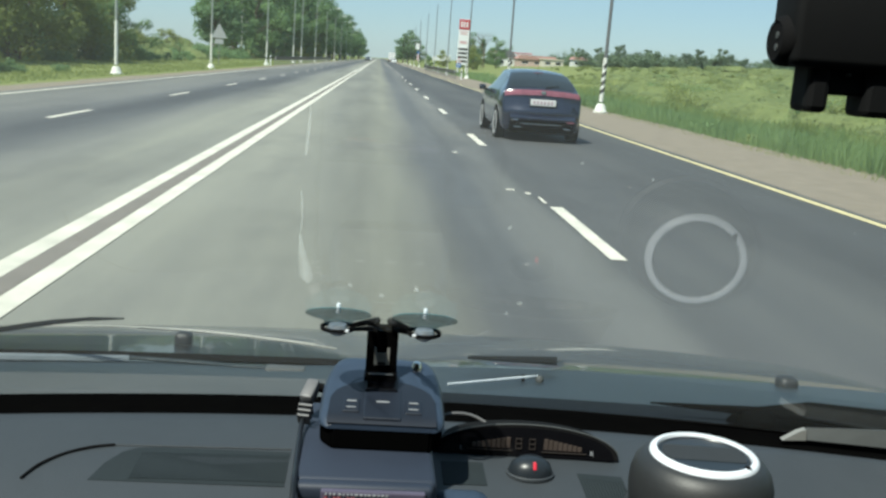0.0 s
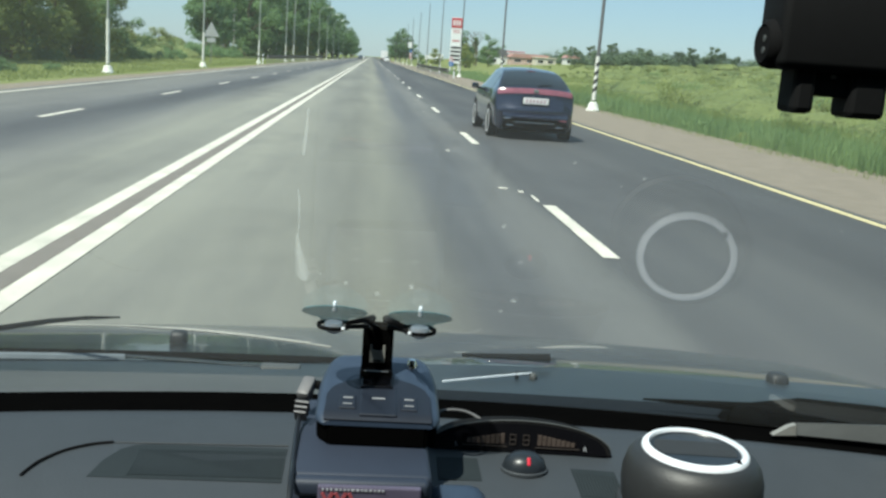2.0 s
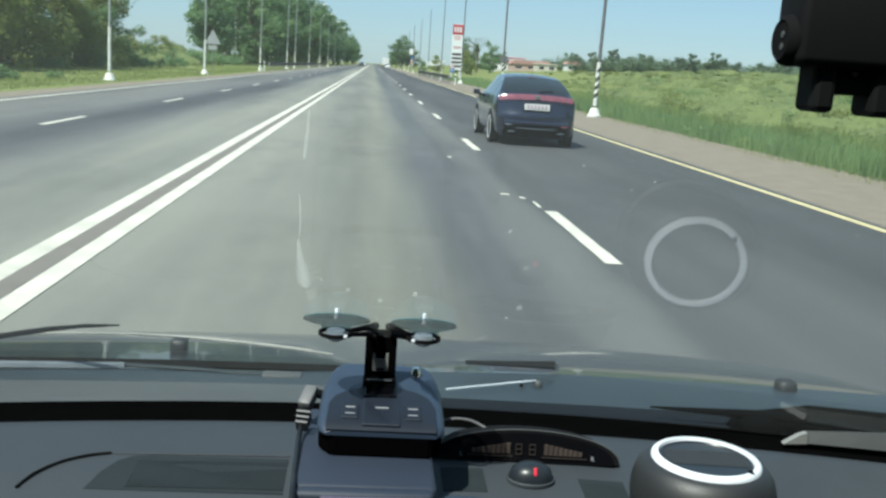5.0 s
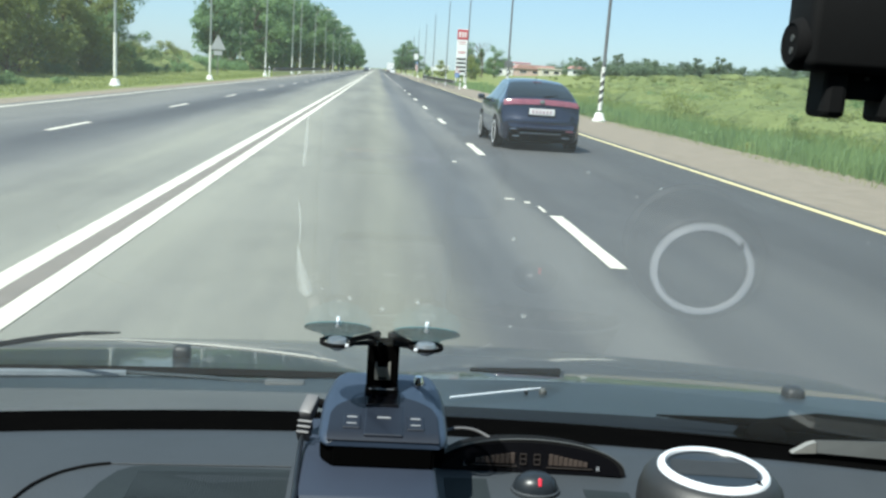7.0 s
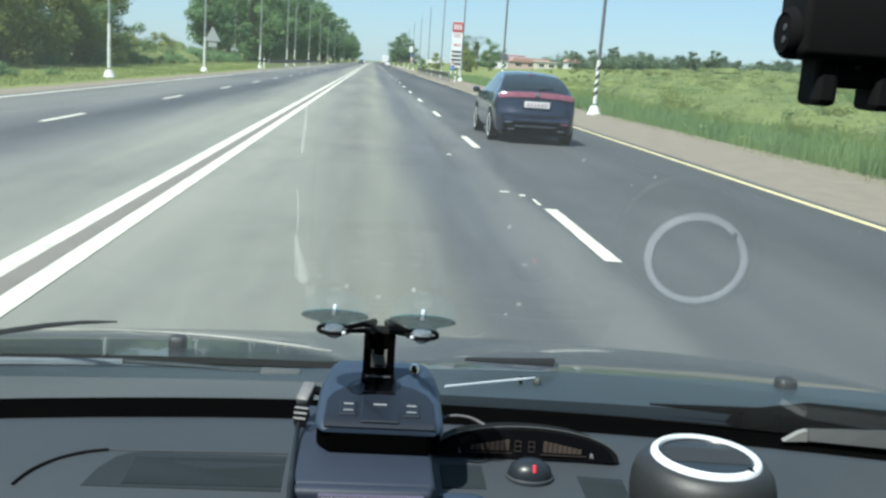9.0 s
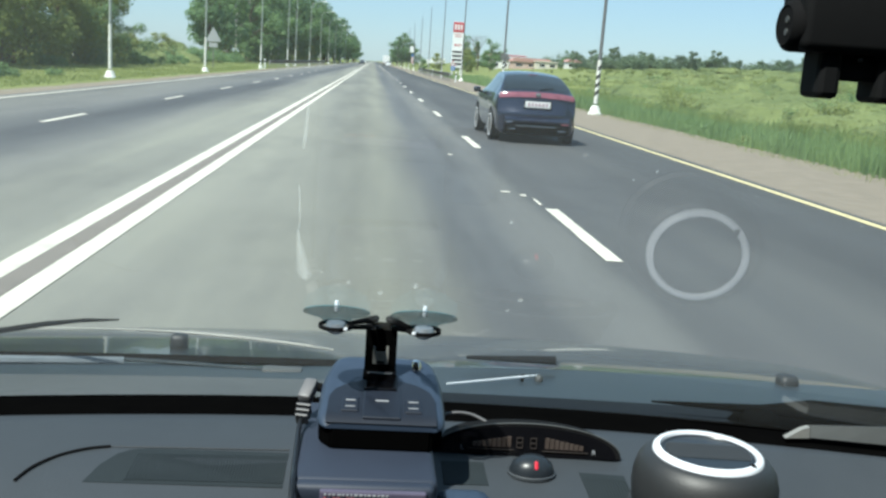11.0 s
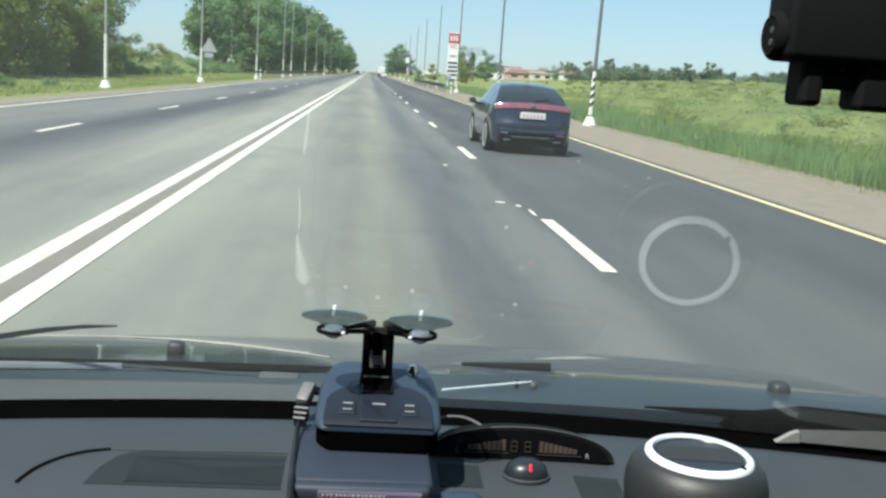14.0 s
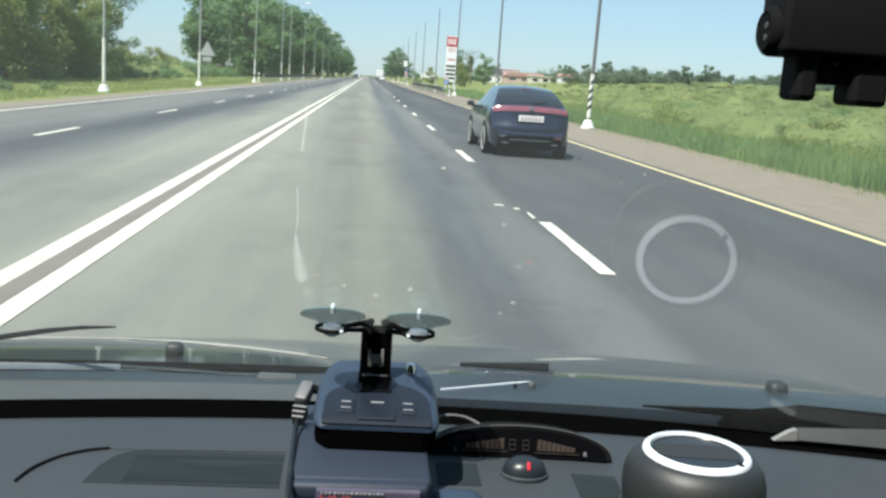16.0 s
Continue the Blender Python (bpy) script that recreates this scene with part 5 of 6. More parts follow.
own_part("hood", sheet(hood_pt, span(CX - 0.80, CX + 0.80, 45), [0.985, 1.02, 1.06, 1.08, 1.10, 1.12, 1.14, 1.17, 1.2, 1.27, 1.35, 1.40, 1.45, 1.5, 1.62, 1.75, 1.83, 1.9, 1.95, 2.0, 2.035, 2.07, 2.10], 0.012), "own_paint", "dark graphite painted hood", True)
own_part("cowl", sheet(lambda x, y: at(x, y - 0.28 * (x - CX / 2) ** 2 * 0.5, curve([(0.685, -0.272), (0.72, -0.270), (0.80, -0.283), (0.90, -0.307), (0.945, -0.318), (0.96, -0.345)], y) + rear_lift(x) * max(0.0, min(1.0, (y - 0.80) / 0.145))),
         span(-0.74, 0.74, 24), [0.685, 0.70, 0.72, 0.76, 0.80, 0.85, 0.90, 0.935, 0.945, 0.96], 0.006), "cowl", "blue-grey plastic panel below the windscreen", True)
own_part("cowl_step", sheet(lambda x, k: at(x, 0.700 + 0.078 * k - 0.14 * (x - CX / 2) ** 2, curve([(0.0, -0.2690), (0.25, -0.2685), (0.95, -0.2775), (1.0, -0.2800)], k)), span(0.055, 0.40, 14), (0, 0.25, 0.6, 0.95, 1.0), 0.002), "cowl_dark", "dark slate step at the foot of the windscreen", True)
for p, w in ((hood_pt(-0.229, 1.205), 0.022), (at(0.4400, 0.905, -0.3095), 0.0205)):
    b = boxed((0, 0, 0), (w, w, w * (1.0 if p.x < 0 else 1.35)), None, w * 0.3, 3)
    b.transform(Matrix.Translation(p + Vector((0, 0, 0.005))))
    own_part("washer_nozzle", b, "soft_grey", "small black washer nozzle", True)


def wiper(a, b, blade_from, blade_to, arm_mat, blade_r, arm_k=1.0, bent=()):
    w = empty("wiper")
    w.parent = own
    w.matrix_basis = Matrix()
    own_part("arm", rod(rodded(a, Vector(a).lerp(Vector(b), 0.88), 0.0022 * arm_k, 0.0026 * arm_k, 8), Vector(a).lerp(Vector(b), 0.80), b, 0.0022 * arm_k, 0.0016 * arm_k, 8), arm_mat, "thin bright wiper arm", True, w)
    own_part("pivot_nut", turned([(0.0022, -0.0130), (0.0026, -0.0050), (0.0037, -0.0030), (0.0041, 0.0), (0.0034, 0.0026), (0.0018, 0.0038), (0.0, 0.0042)], 20, Matrix.Translation(Vector(b) + Vector((0.0010, -0.002, -0.003)))), "trim", "round grey pivot nut", True, w)
    own_part("arm_tab", boxed(Vector(b) + Vector((-0.0150, -0.002, -0.0065)), (0.0028, 0.004, 0.0150), None, 0.0008), "black", "", False, w)
    bl = rod(bmesh.new(), blade_from, blade_to, blade_r * 0.4 if blade_r > 0.004 else blade_r, blade_r if blade_r > 0.004 else 0.0022, 8)
    for (p, r0), (q, r1) in zip(bent, bent[1:]):
        bl = rod(bl, p, q, r0, r1, 8)
    own_part("blade", bl, "black", "black rubber blade", True, w)


wiper(at(0.0797, 0.80, -0.2790), at(0.172, 0.86, -0.2875), at(0.110, 0.925, -0.2930), at(0.202, 0.925, -0.2925), "ring", 0.0048, 0.42)
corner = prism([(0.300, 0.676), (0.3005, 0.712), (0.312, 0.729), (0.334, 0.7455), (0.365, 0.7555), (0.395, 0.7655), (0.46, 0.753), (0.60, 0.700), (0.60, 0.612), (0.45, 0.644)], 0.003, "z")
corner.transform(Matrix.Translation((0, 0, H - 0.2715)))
own_part("cowl_corner", corner, "void", "flat black plate on the corner of the cowl")
# parked blade that shows dark against the cowl at the passenger's corner
park = empty("wiper")
park.parent = own
own_part("arm", rod(rodded(at(0.2395, 0.722, -0.2600), at(0.345, 0.700, -0.2565), 0.0008, 0.0052, 10), at(0.345, 0.700, -0.2565), at(0.44, 0.680, -0.2540), 0.0052, 0.0085, 10), "void", "dark tapered wiper arm", True, park)
own_part("arm_hub", turned([(0.015, -0.012), (0.016, 0.0), (0.013, 0.006), (0.006, 0.009), (0.0, 0.0095)], 24, Matrix.Translation(at(0.318, 0.690, -0.262))), "void", "black wiper hub", True, park)
# this arm's pale grey carries the sky's reflection in its colour
wiper(at(-0.232, 0.930, -0.3140), at(-0.66, 0.800, -0.2850), at(-0.229, 0.900, -0.2625), at(-0.263, 0.900, -0.2648), "sheen", 0.0008, 2.2,
      [(at(-0.263, 0.900, -0.2648), 0.0018), (at(-0.2946, 0.900, -0.2694), 0.0026), (at(-0.3209, 0.900, -0.2745), 0.0028), (at(-0.3523, 0.900, -0.2810), 0.0028), (at(-0.42, 0.895, -0.2960), 0.0028)])
own_part("scuttle_panel", sheet(lambda x, k: at(x, 0.700 + k * (0.108 + 0.05 * (x + 0.35)) - 0.14 * x * x, curve([(0.0, -0.2685), (0.2, -0.2680), (0.9, -0.2810), (1.0, -0.2850)], k) - 0.010 * k * max(0.0, x + 0.35)), span(-0.72, 0.02, 20), (0, 0.1, 0.2, 0.5, 0.8, 0.9, 1.0), 0.003), "scuttle", "light warm-grey panel along the windscreen", True)
own_part("wiper_linkage", sweep([at(-0.232, 0.935, -0.3135), at(-0.16, 0.925, -0.3120), at(-0.117, 0.909, -0.3085), at(-0.06, 0.905, -0.3070)], 0.0022, 8), "cowl", "thin grey linkage rod", True)
own_part("scuttle_cap", boxed(at(-0.072, 0.890, -0.3030), (0.038, 0.016, 0.005), None, 0.002, 2), "scuttle", "small grey cap", True)
own_part("scuttle_strip", sheet(lambda x, k: at(x, 0.955 + 0.006 * k - 0.14 * x * x, -0.318 + 0.005 * k), span(-0.70, 0.02, 16), (0, 0.5, 1), 0.004), "black", "black rubber strip behind the hood", True)

# dashboard: soft top falling towards the cabin, black strip at the glass
DASH = [(0.30, -0.62), (0.33, -0.40), (0.38, -0.315), (0.43, -0.280), (0.47, -0.263), (0.50, -0.2565), (0.53, -0.252), (0.56, -0.250), (0.62, -0.250), (0.645, -0.252), (0.655, -0.258)]


def dash_pt(x, y):
    k = 0.32 * min((x - 0.02) ** 2, 0.16) * max(0.0, min(1.0, (y - 0.5) / 0.14))
    fall = 0.9 * max(0.0, x - 0.12) ** 2 * max(0.0, min(1.0, (0.61 - y) / 0.08))
    return at(x, y - k, curve(DASH, y) - fall)


dashboard = own_part("dashboard", sheet(dash_pt, span(-0.76, 0.76, 50), [p[0] for p in DASH], 0.008), "dash", "grey soft plastic dashboard top", True)
# the seal is coloured nearly black so that it carries the shade there
own_part("seal_strip", sheet(lambda x, k: at(x, 0.637 - 0.32 * min((x - 0.02) ** 2, 0.16) + 0.052 * k, curve([(0, -0.254), (0.15, -0.2495), (0.8, -0.251), (1, -0.262)], k)), span(-0.76, 0.76, 40), (0, 0.08, 0.15, 0.5, 0.8, 1.0), 0.006), "void", "strip at the foot of the windscreen, its shade painted black", True)


def dash_part(name, bm, mat, label="", smooth=False):
    bm.transform(own_inv)
    return part(name, bm, mat, dashboard, label, smooth)


def vent(x0, x1, y0, y1, skew, n, label):
    """A flush speaker grille: a dark plate with raised ribs."""
    out = [(x0, y0), (x1, y0), (x1, y1), (x0 + skew * 3.4, y1), (x0 + skew * 2.2, y1 - 0.002), (x0 + skew * 1.3, y1 - 0.009), (x0 + skew * 0.5, y1 - 0.024)] if skew else [(x0, y0), (x1, y0), (x1, y1), (x0, y1)]
    b = prism(out, 0.0022, "z")
    for v in b.verts:
        v.co.z = dash_pt(v.co.x, v.co.y).z + (0.0006 if v.co.z > 0.001 else -0.0020)
    dash_part("grille_plate", b, "dash_dark", label)
    b = bmesh.new()
    for i in range(n):
        x = x0 + skew * 2.6 + (x1 - x0 - skew * 2.6) * (i + 0.5) / n
        p, q = dash_pt(x, y0 + (y1 - y0) * 0.1), dash_pt(x, y1 - (y1 - y0) * 0.1)
        r = boxed((0, 0, 0), ((x1 - x0) / n * 0.45, (q - p).length, 0.0006))
        r.transform(Matrix.Translation((p + q) / 2 + Vector((0, 0, 0.00045))) @ Matrix.Rotation(math.atan2(q.z - p.z, q.y - p.y), 4, "X"))
        me = bpy.data.meshes.new("rib")
        r.to_mesh(me)
        b.from_mesh(me)
        bpy.data.meshes.remove(me)
    tagged(dash_part("grille_ribs", b, "dash_dark", "fine dark ribs"), kind="stuff")


vent(-0.154, -0.040, 0.526, 0.570, 0.0085, 52, "dark ribbed defroster grille")
vent(0.056, 0.083, 0.536, 0.566, 0.0, 14, "dark ribbed grille patch")
vent(0.143, 0.172, 0.520, 0.556, 0.0, 14, "dark ribbed grille patch")
# pale lines laid on the hood creases: their highlight is painted in
for pts in ([(-0.472, 1.41), (-0.421, 1.398), (-0.308, 1.348), (-0.199, 1.299), (-0.101, 1.244), (-0.032, 1.188)], [(-0.350, 1.375), (-0.250, 1.330), (-0.145, 1.280), (-0.06, 1.220)]):
    own_part("hood_crease", sweep([hood_pt(x, y) + Vector((0, 0, 0.001)) for x, y in pts], 0.0010, 6), "crease", "hood crease line with its highlight painted pale", True)
dash_part("seam", sweep([at(-0.191, 0.524, -0.2515), at(-0.186, 0.540, -0.2500), at(-0.176, 0.555, -0.2492), at(-0.163, 0.5655, -0.2490), at(-0.150, 0.571, -0.2492)], 0.0009, 6), "black", "curved black seam", True)
dash_part("moulding_edge", sweep([at(-0.150, 0.5715, -0.2497), at(-0.1, 0.573, -0.2495), at(-0.04, 0.575, -0.2495)], 0.0006, 6), "dash", "thin light moulding edge")

# raised centre pad with a printed strip on its front
pad = boxed(at(0.0075, 0.5375, -0.241), (0.079, 0.118, 0.034), None, 0.004, 3)
dash_part("centre_pad", pad, "pad", "raised smooth blue-grey centre pad", True)
dash_part("pad_lip", boxed(at(0.0075, 0.4745, -0.2285), (0.074, 0.010, 0.010), None, 0.003, 3), "pad", "", True)
strip = dash_part("printed_strip", boxed(at(0.012, 0.4680, -0.2300), (0.056, 0.004, 0.010), None, 0.001), "lavender", "lavender strip with red and white print bars")
rs = random.Random(4)
for k in range(15):
    b = boxed(at(-0.0130 + k * 0.0023 + rs.uniform(-0.0003, 0.0003), 0.4656, -0.2266), (rs.uniform(0.0009, 0.0018), 0.0008, 0.0010))
    b.transform(own_inv)
    part("print_bar", b, "print_white", strip)
for k in range(5):
    b = boxed((0, 0, 0), (0.0018, 0.0008, 0.0042), Matrix())
    b.transform(Matrix.Translation(at(-0.0125 + k * 0.0036, 0.4656, -0.2302)) @ Matrix.Rotation(0.45 if k % 2 else -0.45, 4, "Y"))
    b.transform(own_inv)
    part("print_bar", b, "print_red", strip)
dash_part("side_moulding", boxed(at(0.0640, 0.4900, -0.2540), (0.036, 0.050, 0.026), None, 0.010, 3), "blue_black", "rounded dark blue moulding", True)
dash_part("pillar_trim", sheet(lambda x, k: at(x, 0.648 - 0.32 * min((x - 0.02) ** 2, 0.16) + 0.003 * k, -0.2455 + 0.02 * (x - 0.33) + (0.0088 + 0.07 * (x - 0.33)) * k), span(0.3225, 0.60, 14), (0, 0.85, 1), 0.003), "trim", "grey trim at the pillar foot")
wedge = prism([(0.3040, -0.2458), (0.3214, -0.2452), (0.3206, -0.2370), (0.3150, -0.2390), (0.3095, -0.2424)], 0.005)
wedge.transform(Matrix.Translation((0, 0.616, H)))
dash_part("trim_end", wedge, "end_piece", "bright pale end piece")


def edge_band(x):
    """Height of the black printed edge: it widens towards the corner."""
    return curve([(0.0, 0.004), (0.10, 0.007), (0.16, 0.0105), (0.20, 0.0114), (0.241, 0.0120), (0.268, 0.0127), (0.8, 0.014)], x)


own_part("glass_edge_band", sheet(lambda x, k: at(x, glass_y(x, -0.2615 + k * edge_band(x)) - 0.003, -0.2615 + k * edge_band(x)), span(0.02, 0.74, 24), (0, 0.5, 1), 0.001), "void", "black printed edge of the glass", True)

# closed cabin and outer body round and behind the camera
own_part("headlining", sheet(lambda x, y: at(x, y, 0.275 - 0.03 * ((x - CX) / 0.62) ** 2), span(CX - 0.62, CX + 0.62, 9), (-2.1, -1.2, -0.4, -0.02), 0.01), "headliner", "plain grey headlining")
ROOF = [(-0.68, 0.235), (-0.64, 0.272), (-0.56, 0.290), (-0.3, 0.303), (0.0, 0.307), (0.3, 0.303), (0.56, 0.290), (0.64, 0.272), (0.68, 0.235)]
own_part("roof", sheet(lambda x, y: at(CX + x, y + 0.06 * abs(x) ** 2 * (1 if y < -1 else -1), curve(ROOF, x) - (0.020 if y > -0.05 else 0.0) - 0.05 * max(0.0, -1.6 - y)), [p[0] for p in ROOF], (-2.12, -1.9, -1.6, -1.0, -0.4, -0.12, -0.03), 0.008), "own_paint", "dark graphite roof", True)
SHOULDER = [(-2.16, 1.02), (-1.9, 1.10), (0.45, 1.13), (0.62, 1.07), (0.75, 0.985), (1.06, 0.945), (1.5, 0.87), (1.85, 0.77), (2.05, 0.66), (2.12, 0.54)]


def flank(y, k, s):
    """The side of the body: k from 0 at the sill to 1 at the shoulder."""
    top = curve(SHOULDER, y)
    x = curve([(0.0, 0.78), (0.10, 0.825), (0.35, 0.862), (0.65, 0.868), (0.85, 0.850), (1.0, 0.815)], k)
    x -= 0.10 * max(0.0, (y - 1.6) / 0.5) ** 2 + 0.07 * max(0.0, (-1.7 - y) / 0.45) ** 2
    return Vector((CX + s * x, y, 0.20 + (top - 0.20) * k))


for s in (-1, 1):
    own_part("body_side", sheet(lambda y, k: flank(y, k, s), span(-2.16, 2.12, 34), (0, 0.05, 0.10, 0.22, 0.35, 0.5, 0.65, 0.75, 0.85, 0.93, 1.0), 0.01), "own_paint", "dark graphite body side", True)
    for y0, y1 in ((0.52, -0.46), (-0.50, -1.42)):
        for q in (y0, y1):
            own_part("door_gap", sweep([flank(q, k, s) + Vector((s * 0.001, 0, 0)) for k in (0.08, 0.3, 0.6, 0.9, 1.0)], 0.004, 6), "black", "thin black door gap")
        own_part("door_handle", boxed(flank(y1 + 0.16, 0.80, s) + Vector((s * 0.012, 0, 0)), (0.03, 0.17, 0.03), None, 0.010, 2), "own_paint", "", True)
    own_part("pillar", rodded(at(CX + s * 0.76, 0.56, -0.24), at(CX + s * 0.64, -0.03, 0.25), 0.03), "black")
    own_part("pillar", rodded(at(CX + s * 0.81, -0.48, -0.27), at(CX + s * 0.655, -0.48, 0.24), 0.035), "black")
    own_part("pillar", rodded(at(CX + s * 0.80, -1.42, -0.28), at(CX + s * 0.65, -1.36, 0.24), 0.045), "own_paint")
    for y0, y1, top0 in ((0.46, -0.44, 0.02), (-0.52, -1.38, -0.52)):
        pane = own_part("side_window", sheet(lambda y, k: at(CX + s * (0.805 - 0.15 * k), y + (top0 - y0) * k * (y - y1) / (y0 - y1), -0.268 + 0.505 * k), span(y0, y1, 5), (0, 0.5, 1)), "glass", "clear side window", True)
        pane.visible_shadow = False
    own_part("side_panel", sheet(lambda y, k: at(CX + s * (0.80 - 0.14 * k), y, -0.28 + 0.52 * k), (-2.12, -1.75, -1.42), (0, 0.5, 1), 0.01), "own_paint")
    for y in (1.35, -1.25):
        own_part("wheel_arch", turned([(0.0, 0.0), (0.36, 0.0), (0.36, 0.012), (0.0, 0.012)], 32, pose(CX + s * 0.862, y, 0.33, 0, 90 * s, 0)), "black", "black wheel arch")
        wheel = own_part("wheel", turned([(0.20, -0.09), (0.285, -0.10), (0.305, -0.08), (0.312, 0.0), (0.305, 0.08), (0.285, 0.10), (0.20, 0.09), (0.20, -0.09)], 32, pose(CX + s * 0.80, y, 0.312, 0, 90, 0)), "rubber", "", True)
        own_part("rim", turned([(0.0, 0.085), (0.05, 0.10), (0.07, 0.085), (0.17, 0.09), (0.20, 0.10), (0.21, 0.09), (0.20, -0.08), (0.0, -0.08)], 28, pose(CX + s * 0.80, y, 0.312, 0, 90 * s, 0)), "rim", "silver rim", True, wheel)
    own_part("headlamp", boxed(at(CX + s * 0.60, 2.055, -0.79), (0.30, 0.10, 0.14), None, 0.03, 3), "car_glass", "dark headlamp", True)
    own_part("tail_lamp", boxed(at(CX + s * 0.70, -2.165, -0.42), (0.14, 0.06, 0.34), None, 0.02, 3), "lamp_red", "red tail lamp", True)
    mir = own_part("mirror", boxed(at(CX + s * 0.95, 0.50, -0.20), (0.20, 0.10, 0.14), None, 0.035, 3), "own_paint", "", True)
    own_part("mirror_foot", rodded(at(CX + s * 0.82, 0.52, -0.26), at(CX + s * 0.90, 0.50, -0.22), 0.02), "black", "", False, mir)
own_part("floor_pan", boxed(at(CX, -0.2, -1.15), (1.56, 4.1, 0.05)), "black")
own_part("tail_panel", sheet(lambda x, k: at(x, -2.17 + 0.10 * max(0.0, k - 0.62) - 0.05 * (1 - (x / 0.80) ** 2), -1.15 + 1.40 * k), span(CX - 0.80, CX + 0.80, 13), (0, 0.1, 0.3, 0.5, 0.62, 0.8, 1.0), 0.02), "own_paint", "dark graphite tailgate", True)
own_part("rear_window", sheet(lambda x, k: at(x, -2.185 + 0.04 * k - 0.05 * (1 - (x / 0.80) ** 2), -0.24 + 0.36 * k), span(CX - 0.58, CX + 0.58, 11), (0, 0.5, 1), 0.004), "car_glass", "dark rear window", True)
own_part("rear_bumper", boxed(at(CX, -2.17, -1.02), (1.60, 0.18, 0.28), None, 0.06, 3), "own_paint", "", True)
own_part("bulkhead", boxed(at(CX, 0.80, -0.74), (1.5, 0.03, 0.72)), "black")
own_part("front_bumper", boxed(at(CX, 2.05, -0.99), (1.60, 0.18, 0.34), None, 0.06, 3), "own_paint", "", True)
own_part("grille", boxed(at(CX, 2.085, -0.80), (0.80, 0.05, 0.12), None, 0.015, 2), "black", "black front grille", True)
tagged(own, "passenger car with grey dashboard and dark graphite hood", "car")

# ---- things on the dashboard ----


def radar_detector():
    o = empty("radar_detector", 0.0155, 0.518, H - 0.2220, -1.0)
    w, ln, hf, hb = 0.0752, 0.080, 0.0150, 0.0308
    bm = bmesh.new()
    rows = []
    for t in (0.0, 0.02, 0.05, 0.10, 0.18, 0.30, 0.45, 0.60, 0.72, 0.82, 0.90, 0.955, 0.985, 1.0):
        y = ln * t
        hw = w / 2 * curve([(0.0, 0.86), (0.02, 0.90), (0.06, 0.965), (0.10, 0.99), (0.25, 1.0), (0.6, 0.995), (0.78, 0.955), (0.90, 0.88), (0.96, 0.81), (1.0, 0.72)], t)
        z = hf + (hb - hf) * t ** 0.85 - curve([(0.0, 0.0010), (0.02, 0.0004), (0.06, 0.0), (0.9, 0.0), (0.955, 0.0006), (0.985, 0.0018), (1.0, 0.0040)], t)
        drop = 0.004 + 0.007 * t
        half = [(0.985, 0.0108), (1.0, 0.0116), (1.0, max(0.0119, z - drop)), (0.985, max(0.0121, z - drop * 0.66)), (0.955, max(0.0123, z - drop * 0.38)), (0.90, max(0.0125, z - drop * 0.16)), (0.80, max(0.0126, z - drop * 0.03))]
        rows.append([bm.verts.new(p) for p in [(-hw * q, y, h) for q, h in half] + [(0, y, z + 0.0006)] + [(hw * q, y, h) for q, h in reversed(half)]])
    for a, b in zip(rows, rows[1:]):
        for i in range(len(a) - 1):
            bm.faces.new((a[i], a[i + 1], b[i + 1], b[i]))
        bm.faces.new((a[-1], a[0], b[0], b[-1]))
    bm.faces.new(rows[0][::-1])
    bm.faces.new(rows[-1])
    part("upper_shell", bm, "blue_black", o, "matt blue-black upper shell", True)
    low = prism([(-0.0290, 0.0), (0.0290, 0.0), (0.0360, 0.010), (0.0372, 0.024), (0.0366, 0.045), (0.030, ln * 0.97), (-0.030, ln * 0.97), (-0.0366, 0.045), (-0.0372, 0.024), (-0.0360, 0.010)], 0.0142, "z")
    bmesh.ops.bevel(low, geom=list(low.edges), offset=0.0012, segments=2, affect="EDGES")
    low.transform(Matrix.Translation((0, 0.0004, -0.0020)))
    part("lower_shell", low, "void", o, "black lower shell")
    tilt = math.degrees(math.atan2(hb - hf, ln))

    def top_box(name, x, y, sx, sy, sz, mat, label="", lift=0.0, par=None):
        z = hf + (hb - hf) * (y / ln) ** 0.85
        b = boxed((0, 0, 0), (sx, sy, sz), None, min(sx, sy, sz) * 0.3, 2)
        b.transform(pose(x, y, z + lift, tilt, 0, 0))
        return part(name, b, mat, par or o, label)

    def reach(y):
        return curve([(-0.001, 0.0318), (0.0, 0.0322), (0.012, 0.0318), (0.024, 0.0315), (0.032, 0.0285), (0.039, 0.0220), (0.044, 0.0115)], y)

    part("console", sheet(lambda u, y: (u * reach(y), y, hf + (hb - hf) * (max(y, 0.0) / ln) ** 0.85 + 0.0010 - (0.0012 if y < 0 else 0.0)), span(-1, 1, 15), span(-0.0006, 0.044, 12), 0.0008), "console", o, "darker key console with an arched edge", True)
    top_box("centre_panel", 0.0, 0.0185, 0.0225, 0.034, 0.003, "console", "smooth centre panel", 0.0000)
    for s in (-1, 1):
        k = top_box("key", s * 0.0185, 0.0155, 0.0105, 0.015, 0.0030, "console", "soft key", 0.0002)
        top_box("key_mark", s * 0.0185, 0.0188, 0.0058, 0.0010, 0.0008, "print_white", "", 0.0018, k)
        top_box("key_mark", s * 0.0185, 0.0122, 0.0058, 0.0008, 0.0008, "print_white", "", 0.0018, k)
    top_box("mark", 0.0, 0.0192, 0.0080, 0.0012, 0.0008, "print_white", "", 0.0017)
    top_box("black_insert", -0.0012, 0.0400, 0.0205, 0.018, 0.0040, "black_gloss", "glossy black patch in front of the bracket", 0.0006)
